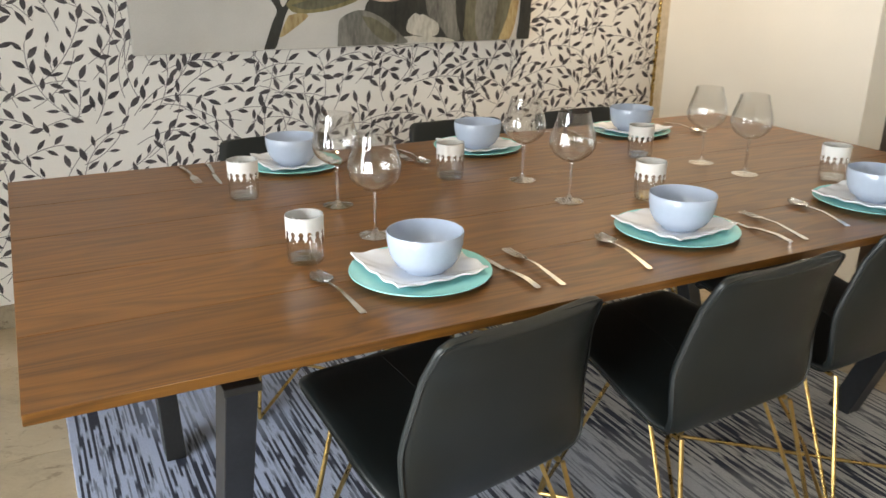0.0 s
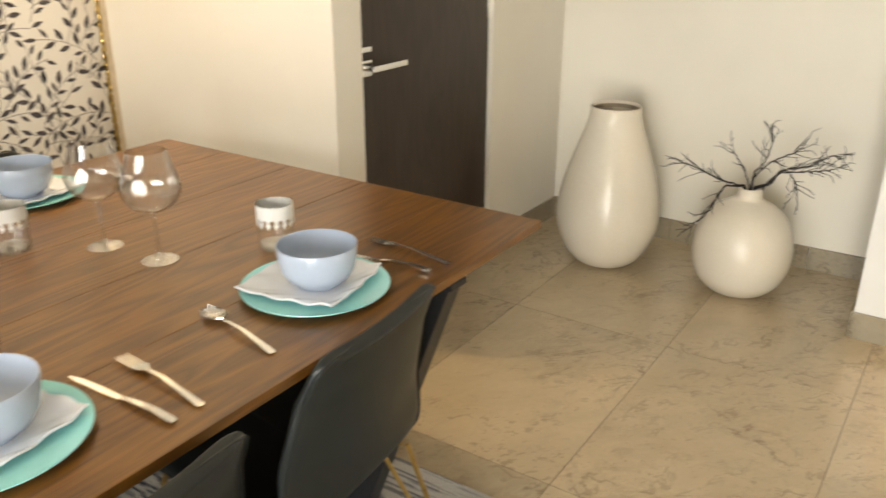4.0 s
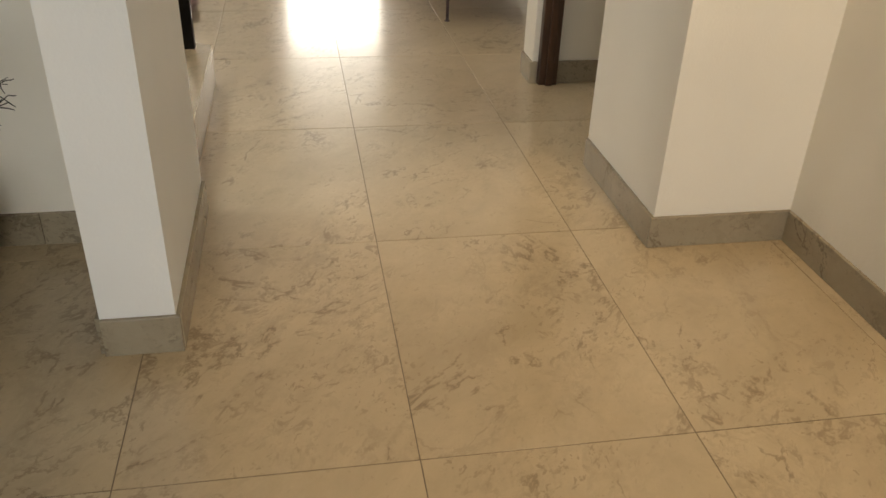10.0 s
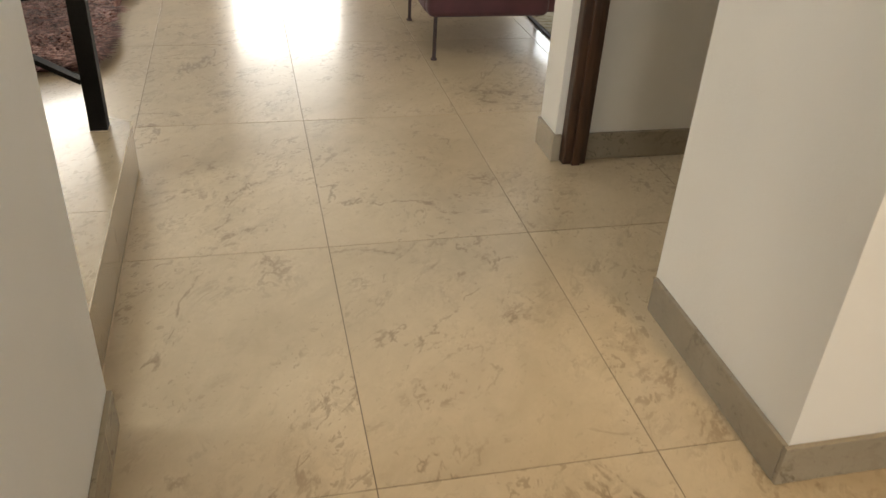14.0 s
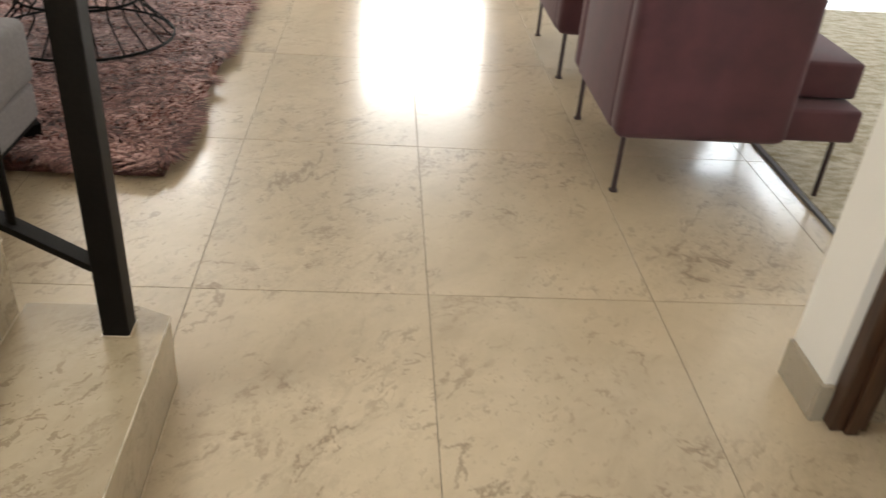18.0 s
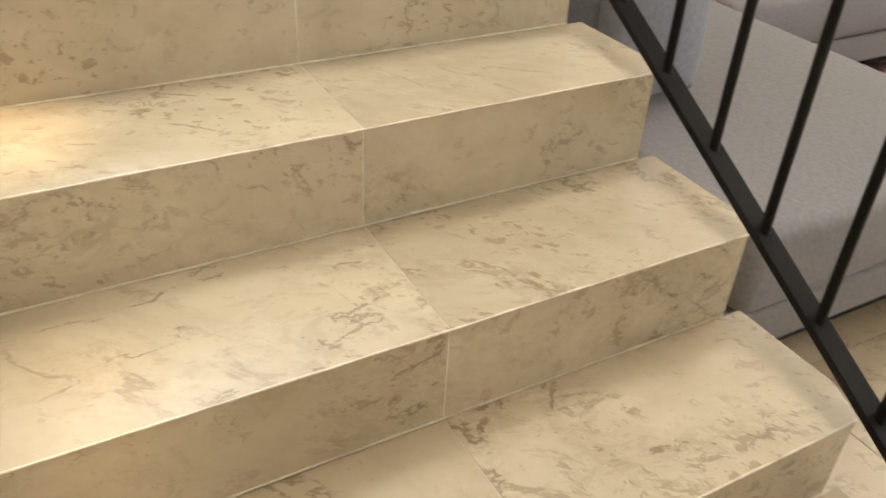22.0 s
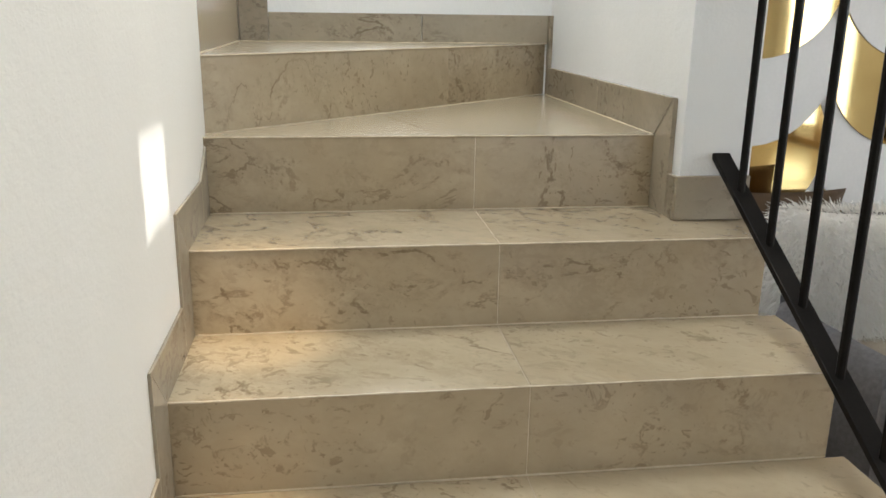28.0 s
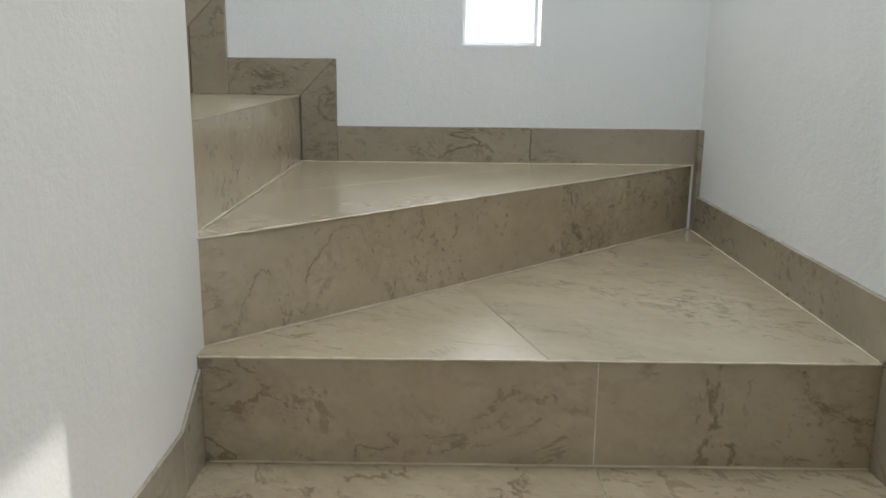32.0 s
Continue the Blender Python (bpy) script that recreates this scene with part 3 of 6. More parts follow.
def skirting(name, a, b, out, z=0.0, h=0.10, length=0.60, t=0.012):
    """A run of stone skirting tiles from a to b; out is the way the wall faces."""
    run = new(name)
    tagged(run, "grey-brown marble skirting tiles along the wall", "baseboard", kind="structure")
    a, b, out = Vector(a), Vector(b), Vector(out)
    d = (b - a)
    n = max(1, math.ceil(d.length / length - 0.02))
    d.normalize()
    total = (b - a).length
    for i in range(n):
        s0, s1 = i * length + 0.001, min((i + 1) * length, total) - 0.001
        p, q = a + d * s0, a + d * s1
        c = [p, q, q + out * t, p + out * t]
        part("skirting_tile", prism([(v.x, v.y) for v in c], z, z + h, 0.0015), SKIRT, run)
    return run


skirting("baseboard_stub_end", (-0.684, -0.462), (-0.503, -0.462), (0, -1))
skirting("baseboard_stub_side", (-0.514, -0.462), (-0.514, 0.262), (1, 0))
skirting("baseboard_stub_back", (-0.684, -0.462), (-0.684, 0.10), (-1, 0))
skirting("baseboard_alcove", (SX, 0.10), (-0.684, 0.10), (0, -1))
skirting("baseboard_door_wall", (SX, DY1), (SX, 0.10), (1, 0))
skirting("baseboard_door_pier", (SX + 0.02, -1.53), (SX + 0.02, DY0), (1, 0))
skirting("baseboard_cream", (-3.215, -1.53), (SX + 0.02, -1.53), (0, -1))
skirting("baseboard_west", (WX, -5.7), (WX, -1.435), (1, 0), h=0.09)
skirting("baseboard_block_front", (0.795, -0.119), (EX, -0.119), (0, -1))
skirting("baseboard_block_side", (0.807, -0.119), (0.807, 0.49), (-1, 0))
skirting("baseboard_east", (EX, -0.131), (EX, -5.7), (-1, 0))
skirting("baseboard_passage", (0.95, 1.372), (4.0, 1.372), (0, -1))
skirting("baseboard_column", (0.838, 1.372), (0.838, 1.53), (-1, 0))
skirting("baseboard_column_end", (0.826, 1.372), (0.860, 1.372), (0, -1))
skirting("baseboard_north", (-3.35, NY), (UX0, NY), (0, -1))
skirting("baseboard_living_west", (-3.35, 1.48), (-3.35, NY), (1, 0))
skirting("baseboard_pillar_end", (-2.160, 1.304), (-2.160, 1.480), (1, 0), z=1.052)


# ---- stairs ----
R = 0.175
SY, NYS = 0.262, 1.488
XS = [-0.556, -0.854, -1.139, -1.428, -1.702, -1.996, -2.300]     # front of each riser
stairs = tagged(part("stairs", boxes(*[(XS[k + 1] - 0.012, XS[k] - 0.0045, SY, NYS - 0.037, 0, (k + 1) * R - 0.0045) for k in range(6)]), PALE), "cream marble stairs with brown veins, turning in winders", "stairs", kind="structure")
JOINT = 0.876


def uneven(a, b, r, seed):
    """A thin line from a to b whose width and place waver."""
    rng, a, b = random.Random(seed), Vector(a), Vector(b)
    n = max(4, int((b - a).length / 0.025))
    wander = lambda: Vector((rng.uniform(-1, 1), rng.uniform(-1, 1), rng.uniform(-1, 1))) * r * 0.22
    return bm_tube(bmesh.new(), [a.lerp(b, i / n) + wander() for i in range(n + 1)], [r * rng.uniform(0.65, 1.2) for i in range(n + 1)], 5)


def bead(a, b, r=0.0021):
    """A line of pale grout in an inner corner."""
    return part("grout_bead", uneven(a, b, r, int(abs(a[0]) * 1000)), PALE, stairs)


def worn_edge(a, b):
    return part("worn_edge", uneven(a, b, 0.0017, int(abs(a[0]) * 1000)), WORN, stairs)


def slab(name, outline, z0, z1, mat_):
    return part(name, prism(outline, z0, z1, 0.0008), mat_, stairs)


for k in range(6):
    xf, xb, z = XS[k], XS[k + 1], (k + 1) * R
    slab("tread", [(xf, SY), (xf, JOINT - 0.0010), (xb + 0.001, JOINT - 0.0010), (xb + 0.001, SY)], z - 0.004, z, STEP)
    back = [(xb + 0.001, NYS)] if k < 5 else [(-2.159, NYS), (-2.159, 1.316), (xb + 0.001, 1.316)]
    slab("tread", [(xf, JOINT + 0.0010), (xf, NYS - 0.035), (xf - 0.075, NYS), *back, (xb + 0.001, JOINT + 0.0010)], z - 0.004, z, STEP)
    slab("riser", [(xf - 0.012, SY), (xf - 0.002, SY), (xf - 0.002, JOINT - 0.0010), (xf - 0.012, JOINT - 0.0010)], z - R + 0.0006, z - 0.0042, STEP)
    slab("riser", [(xf - 0.012, JOINT + 0.0010), (xf - 0.002, JOINT + 0.0010), (xf - 0.002, NYS - 0.036), (xf - 0.077, NYS - 0.001), (xf - 0.087, NYS - 0.001)], z - R + 0.0006, z - 0.0042, STEP)
    part("grout_line", box(xb + 0.001, xf - 0.0006, JOINT - 0.0009, JOINT + 0.0009, z - 0.004, z - 0.0006), SEAM, stairs)
    part("grout_line", boxes((xf - 0.012, xf - 0.0023, JOINT - 0.0009, JOINT + 0.0009, z - R + 0.001, z - 0.0042)), PALE, stairs)
    if k:
        bead((xf - 0.002, SY + 0.012, z - R + 0.0005), (xf - 0.002, NYS - 0.036, z - R + 0.0005))
for k in range(6):
    worn_edge((XS[k] - 0.0004, SY + 0.002, (k + 1) * R - 0.0012), (XS[k] - 0.0004, NYS - 0.036, (k + 1) * R - 0.0012))
worn_edge((-2.3004, SY + 0.002, 7 * R - 0.0012), (-2.3004, 1.303, 7 * R - 0.0012))
worn_edge((-2.336, 0.2585, 8 * R - 0.0012), (-3.326, 1.29, 8 * R - 0.0012))
# winders and the upper flight
bead((-2.302, SY + 0.012, 6 * R + 0.0005), (-2.302, 1.304, 6 * R + 0.0005))
bead((-2.336, 0.256, 7 * R + 0.0005), (-3.325, 1.287, 7 * R + 0.0005))
bead((-2.337, 0.249, 8 * R + 0.0005), (-3.325, 0.249, 8 * R + 0.0005))
bead((-3.325, 0.25, 8 * R), (-3.325, 1.30, 8 * R))
bead((-2.31, 1.304, 7 * R), (-3.32, 1.304, 7 * R))
bead((-0.556, SY, 0.0), (-0.556, NYS - 0.036, 0.0), 0.0018)
C7, C8 = (-2.335, 0.258), (-3.336, 1.300)
slab("tread", [(-2.300, SY), (-2.300, 0.80), (-2.735, 0.674), C7], 7 * R - 0.004, 7 * R, STEP)
slab("tread", [(-2.300, 0.8008), (-2.300, 1.315), (-3.336, 1.315), C8, (-2.7352, 0.6748)], 7 * R - 0.004, 7 * R, STEP)
part("grout_line", box(-2.312, -2.3023, 0.8735, 0.8755, 6 * R + 0.001, 7 * R - 0.0042), PALE, stairs)
for y0, y1 in ((SY, 0.8735), (0.8755, 1.315)):
    slab("riser", [(-2.312, y0), (-2.302, y0), (-2.302, y1), (-2.312, y1)], 6 * R + 0.001, 7 * R - 0.0042, STEP)
slab("tread", [C7, C8, (-3.336, 0.951), (-2.75, 0.252), (-2.336, 0.252)], 8 * R - 0.004, 8 * R, STEP)
slab("tread", [(-3.336, 0.949), (-3.336, 0.252), (-2.752, 0.252)], 8 * R - 0.004, 8 * R, STEP)
def along(f):
    return (C7[0] + (C8[0] - C7[0]) * f, C7[1] + (C8[1] - C7[1]) * f)
for f0, f1 in ((0.0, 0.62), (0.6215, 1.0)):
    a, b = along(f0), along(f1)
    slab("riser", [(a[0] - 0.0014, a[1] - 0.0014), (b[0] - 0.0014, b[1] - 0.0014), (b[0] - 0.0014, b[1] - 0.014), (a[0] - 0.0014, a[1] - 0.014)], 7 * R + 0.001, 8 * R - 0.0042, STEP)
slab("core", [(-2.312, SY), (-2.312, 1.316), (-3.336, 1.316), (-3.336, SY)], 0, 7 * R - 0.0045, PALE)
slab("core", [(-2.337, 0.255), (-3.336, 1.28), (-3.336, 0.255)], 7 * R - 0.012, 8 * R - 0.0045, PALE)
for k in range(6):
    y0, y1, z = 0.25 - 0.285 * k, 0.25 - 0.285 * (k + 1), (9 + k) * R
    slab("tread", [(-2.337, y0), (-3.336, y0), (-3.336, y1 - 0.02), (-2.337, y1 - 0.02)], z - 0.004, z, STEP)
    slab("riser", [(-2.337, y0 - 0.002), (-3.336, y0 - 0.002), (-3.336, y0 - 0.012), (-2.337, y0 - 0.012)], z - R + 0.0006, z - 0.0042, STEP)
    slab("core", [(-2.337, y0 - 0.0125), (-3.336, y0 - 0.0125), (-3.336, y1 - 0.0125), (-2.337, y1 - 0.0125)], 0, z - 0.0045, PALE)

stair_skirting = tagged(new("baseboard_stairs"), "stepped marble skirting tiles along the stairs", "baseboard", kind="structure")


def upright(outline, y0, y1, m=None):
    """A slab whose outline lies in the x-z plane, between two depths."""
    bm = prism(outline, -y1, -y0, 0.0015)
    turned(bm, pose(0, 0, 0, 90))
    if m is not None:
        turned(bm, m)
    return part("skirting_tile", bm, SKIRT, stair_skirting)


B = 0.095
for k in range(7):
    z, x = (k + 1) * R, XS[k]
    if k == 6:
        upright([(x, z - R), (x + B, z - R), (x + B, z - R + B), (x, z - 0.02)], SY, SY + 0.006)
    elif k:
        upright([(x, z - R), (x + B, z - R), (x + B, z + B), (x, z)], SY, SY + 0.006)
    if k < 6:
        xn = XS[k + 1]
        upright([(x - 0.001, z), (x + B - 0.001, z + B), (xn + B + 0.001, z + B), (xn + B + 0.001, z)] if k else [(x, z), (x, z + B), (xn + B + 0.001, z + B), (xn + B + 0.001, z)], SY, SY + 0.006)
# north wall of the winders
upright([(-2.302, 7 * R), (-2.205, 7 * R + B), (-2.74, 7 * R + B), (-2.74, 7 * R)], 1.304, 1.316)
upright([(-2.742, 7 * R), (-2.742, 7 * R + B), (-3.30, 7 * R + B), (-3.30, 7 * R)], 1.304, 1.316)
upright([(-3.302, 7 * R), (-3.302, 8 * R + B), (-3.337, 8 * R + B), (-3.337, 7 * R)], 1.304, 1.316)
upright([(-2.300, 6 * R), (-2.300, 7 * R - 0.002), (-2.203, 7 * R + B - 0.002), (-2.203, 6 * R)], 1.304, 1.316)
upright([(-2.201, 6 * R), (-2.201, 6 * R + 0.10), (-2.161, 6 * R + 0.10), (-2.161, 6 * R)], 1.304, 1.316)
# west wall of the winders: outlines in y-z
WEST = Matrix(((0, -1, 0, 0), (1, 0, 0, 0), (0, 0, 1, 0), (0, 0, 0, 1)))
def west(outline):
    return upright(outline, 3.325, 3.337, WEST)
west([(0.346, 8 * R), (0.346, 8 * R + B), (0.86, 8 * R + B), (0.86, 8 * R)])
west([(0.862, 8 * R), (0.862, 8 * R + B), (1.304, 8 * R + B), (1.304, 8 * R)])
west([(0.250, 8 * R), (0.250, 9 * R), (0.345, 9 * R + B), (0.345, 8 * R)])
west([(0.249, 9 * R + 0.001), (0.344, 9 * R + B), (0.061, 9 * R + B), (0.061, 9 * R)])
west([(-0.035, 9 * R), (-0.035, 10 * R), (0.060, 10 * R + B), (0.060, 9 * R)])
west([(-0.036, 10 * R + 0.001), (0.059, 10 * R + B), (-0.225, 10 * R + B), (-0.225, 10 * R)])

# ---- railing ----
railing = thing("stair_railing", "black steel stair railing with thin round bars", "railing", pose(-0.646, 1.408, R))
RY = 1.408
slope = 0.583


def bar_z(x):
    return 1.135 + (-2.055 - x) * slope


def local(p):
    return Vector(p) - Vector((-0.646, 1.408, R))


part("post", turned(box(-0.026, 0.026, -0.026, 0.026, 0, 1.02, 0.003), pose(0, 0, 0)), STEEL, railing)
part("caulk_line", box(-0.0285, 0.0285, -0.0285, 0.0285, 0.0005, 0.0026, 0.0008), PALE, railing, "thin pale caulk round the foot of the post")
def flat_bar(x0, z0, x1, z1, w, t):
    """A flat bar on edge from one point to another in the railing's plane."""
    a, b = Vector((x0, 0, z0)), Vector((x1, 0, z1))
    d = b - a
    bm = box(0, d.length, -w / 2, w / 2, -t / 2, t / 2, 0.0015)
    ang = math.degrees(math.atan2(d.z, -d.x))
    return turned(bm, Matrix.Translation(a) @ pose(0, 0, 0, 0, 0, 180) @ pose(0, 0, 0, 0, -ang, 0))
part("bottom_rail", turned(flat_bar(-0.672, bar_z(-0.672), -2.162, bar_z(-2.162), 0.04, 0.014), Matrix.Translation(local((0, RY, 0)))), STEEL, railing)
part("top_rail", turned(flat_bar(-0.60, bar_z(-0.60) + 0.80, -2.162, bar_z(-2.162) + 0.80, 0.05, 0.02), Matrix.Translation(local((0, RY, 0)))), STEEL, railing)
for i in range(11):
    x = -0.672 - 0.1382 * (i + 1) + 0.003
    z = bar_z(x)
    part("baluster", tube([local((x, RY, z - 0.003)), local((x, RY, z + 0.80))], 0.0085, 10), STEEL, railing)

# ---- dining room ----
door = thing("door_1", "closed dark brown wooden door with a grooved panel", "door", pose(-2.184, (DY0 + DY1) / 2, 0))
door["kind"] = "structure"
dw = (DY1 - DY0) / 2 - 0.004
part("leaf", boxes((-0.02, 0.02, -dw, dw, 0.008, 1.199), (-0.02, 0.02, -dw, dw, 1.203, DH - 0.004)), DOORW, door)
part("core", box(-0.015, 0.016, -dw, dw, 0.01, DH - 0.01), DOORW, door)
hd = part("door_handle", boxes((0.02, 0.028, -dw + 0.035, -dw + 0.087, 0.905, 0.957, 0.002)), CHROME, door, "satin steel lever handle")
spart("spindle", tube([(0.028, -dw + 0.061, 0.931), (0.062, -dw + 0.061, 0.931)], 0.009, 12), CHROME, hd)
part("lever", box(0.054, 0.066, -dw + 0.048, -dw + 0.235, 0.922, 0.942, 0.003), CHROME, hd)
part("lock_plate", box(0.02, 0.027, -dw + 0.035, -dw + 0.087, 0.982, 1.000, 0.002), CHROME, door, "satin steel lock plate")
part("hinge", box(0.02, 0.024, dw - 0.012, dw + 0.003, 1.02, 1.12, 0.001), CHROME, door)
door["category"] = "door"

TOP = 0.752
TX0, TX1, TY0, TY1 = -2.538, -1.240, -4.367, -1.850
TCX, TCY = (TX0 + TX1) / 2, (TY0 + TY1) / 2
table = thing("dining_table", "long brown oak dining table on dark slanted steel legs", "table", pose(TCX, TCY, 0))
hw, hl = (TX1 - TX0) / 2, (TY1 - TY0) / 2
PL = 2 * hw / 5
for i in range(5):
    part("tabletop_board", box(-hw + i * PL + 0.0004, -hw + (i + 1) * PL - 0.0004, -hl, hl, TOP - 0.018, TOP, 0.0012), TABLE, table)
def chamfered_underside():
    bm = bmesh.new()
    hi = [bm.verts.new((sx * (hw - 0.001), sy * (hl - 0.001), TOP - 0.0181)) for sx, sy in ((-1, -1), (1, -1), (1, 1), (-1, 1))]
    lo = [bm.verts.new((sx * (hw - 0.05), sy * (hl - 0.05), TOP - 0.045)) for sx, sy in ((-1, -1), (1, -1), (1, 1), (-1, 1))]
    bm.faces.new(hi)
    bm.faces.new(list(reversed(lo)))
    for i in range(4):
        j = (i + 1) % 4
        bm.faces.new((lo[i], lo[j], hi[j], hi[i]))
    bmesh.ops.recalc_face_normals(bm, faces=bm.faces)
    return bm
part("under_frame", chamfered_underside(), EDGE, table)
def slanted_leg(x0, x1, y):
    """A flat bar leg from its foot to the top."""
    bm = bmesh.new()
    w, t = 0.035, 0.026
    lo = [bm.verts.new((x0 + a * w, y + b * t, 0.014)) for a, b in ((-1, -1), (1, -1), (1, 1), (-1, 1))]
    hi = [bm.verts.new((x1 + a * w, y + b * t, TOP - 0.06)) for a, b in ((-1, -1), (1, -1), (1, 1), (-1, 1))]
    bm.faces.new(list(reversed(lo)))
    bm.faces.new(hi)
    for i in range(4):
        j = (i + 1) % 4
        bm.faces.new((lo[i], lo[j], hi[j], hi[i]))
    bmesh.ops.recalc_face_normals(bm, faces=bm.faces)
    bmesh.ops.bevel(bm, geom=list(bm.edges), offset=0.002, segments=2, profile=0.5, affect="EDGES")
    return bm
for y in (-0.955, 0.955):
    for s in (-1, 1):
        part("leg", slanted_leg(s * 0.33, s * 0.575, y), LEGM, table)
    part("leg_bar", box(-0.62, 0.62, y - 0.03, y + 0.03, TOP - 0.06, TOP - 0.0455, 0.002), LEGM, table)
part("rail", box(-0.03, 0.03, -0.92, 0.92, TOP - 0.075, TOP - 0.0455, 0.002), LEGM, table)

rug = tagged(part("dining_rug", box(-2.95, -0.75, -4.322, -1.945, 0.0, 0.012, 0.004), RUGM), "blue-grey and beige rug with dark broken streaks under the table, daylight painted into its blue end", "rug")


def shell_chair(name):
    """A leather shell on brass wire legs; it faces -x, its origin on the floor under the seat's middle."""
    chair = thing(name, "dark grey leather dining chair on thin brass legs", "chair", group="chairs round the table")
    # centre line of the shell, from the front of the seat to the top of the back: (x, z, half width)
    line = [(-0.262, 0.446, 0.178), (-0.245, 0.460, 0.198), (-0.10, 0.440, 0.212), (0.03, 0.402, 0.214), (0.105, 0.376, 0.204), (0.150, 0.382, 0.200), (0.178, 0.432, 0.213), (0.200, 0.53, 0.216), (0.226, 0.645, 0.199), (0.240, 0.708, 0.188), (0.246, 0.738, 0.182), (0.2485, 0.749, 0.172), (0.2495, 0.753, 0.154)]
    prof = spline([(x, w, z) for x, z, w in line], 4)
    n, thick = len(prof), 0.030
    def cupping(p):
        return 0.004 if p.x < 0.15 else 0.004 + 0.034 * min(1, max(0, (p.z - 0.42) / 0.12)) * min(1, max(0, (0.80 - p.z) / 0.12))
    def place_at(i, u, off):
        """A point of the shell: i along it, u across it, off from its outer face towards the sitter."""
        p, a, b = prof[i], prof[max(i - 1, 0)], prof[min(i + 1, n - 1)]
        d = Vector((b.x - a.x, 0, b.z - a.z)).normalized()
        cup = cupping(p) * abs(u) ** 2.2
        return Vector((p.x - (cup if p.x >= 0.15 else 0.0), p.y * u, p.z + (cup if p.x < 0.15 else 0.0))) + Vector((-d.z, 0, d.x)) * off
    def padded_shell():
        bm, rings = bmesh.new(), []
        across = [math.sin(math.pi / 2 * (-1 + k / 8)) for k in range(17)]
        for i in range(n):
            near_end = min(1.0, min((prof[i] - prof[0]).length, (prof[i] - prof[-1]).length) / 0.022 + 0.12)
            swell = thick / 2 * math.sqrt(1 - (1 - near_end) ** 2)
            h = [swell * math.sqrt(max(0.0, 1 - abs(u) ** 9)) for u in across]
            ring = [bm.verts.new(place_at(i, u, thick / 2 - k)) for u, k in zip(across, h)]
            ring += [bm.verts.new(place_at(i, u, thick / 2 + k)) for u, k in reversed(list(zip(across, h))[1:-1])]
            rings.append(ring)
        for r, q in zip(rings, rings[1:]):
            for k in range(len(r)):
                bm.faces.new((r[k - 1], r[k], q[k], q[k - 1]))
        bm.faces.new(rings[0])
        bm.faces.new(reversed(rings[-1]))
        bmesh.ops.recalc_face_normals(bm, faces=bm.faces)
        return bm
    spart("shell", padded_shell(), LEATHER, chair, "dark grey-green padded leather shell", angle=80)
    # piping along the outer edge, and a stitched seam down the seat
    edge = [place_at(i, 0.985, 0.006) for i in range(n)] + [place_at(i, -0.985, 0.006) for i in reversed(range(n))]
    spart("piping", tube([*edge, edge[0]], 0.0026, 6), LEATHER, chair)
    part("seam", tube([place_at(i, 0, thick + 0.0002) for i in range(4, 22, 2)], 0.0011, 5), LEATHER, chair)
    # brass wire frame: each foot carries two rods, and crossed rods join the feet
    for sx in (-1, 1):
        for s in (-1, 1):
            foot = (sx * 0.235 + (0.02 if sx > 0 else 0), s * 0.225, 0.008)
            spart("leg", tube([(sx * 0.16, s * 0.17, 0.432 if sx < 0 else 0.376), foot], 0.0054, 8), BRASS, chair)
            spart("leg", tube([(sx * 0.06, s * 0.17, 0.420 if sx < 0 else 0.388), foot], 0.0050, 8), BRASS, chair)
    for s in (-1, 1):
        spart("seat_rail", tube([(-0.20, s * 0.17, 0.442), (0.06, s * 0.17, 0.384), (0.15, s * 0.17, 0.374)], 0.006, 8), BRASS, chair)
        spart("cross_bar", tube([(-0.235, -s * 0.225, 0.008), (0.0, -s * 0.02, 0.014 if s > 0 else 0.026), (0.255, s * 0.225, 0.008)], 0.0055, 8), BRASS, chair)
    return chair


CHAIRS = [(-1.395, -3.640, 9), (-1.388, -3.015, 3), (-1.440, -2.490, 5), (-2.52, -3.58, 180), (-2.52, -2.92, 178), (-2.52, -2.385, 182)]
chair = shell_chair("dining_chair")
for i, (x, y, r) in enumerate(CHAIRS):
    m = pose(x, y, 0.012, 0, 0, r)
    if i == 0:
        chair.matrix_basis = m
    else:
        copy_thing(chair, m)


# ---- table setting ----
def plate_thing():
    ob = thing("dinner_plate", "round turquoise glazed dinner plate on the table", "plate", group="place settings")
    spart("plate", lathe([(0, 0.0), (0.085, 0.0), (0.09, 0.004), (0.132, 0.008), (0.1395, 0.0115), (0.139, 0.0132), (0.128, 0.0105), (0.09, 0.0055), (0.0, 0.0045)], 56), MINT, ob)
    return ob


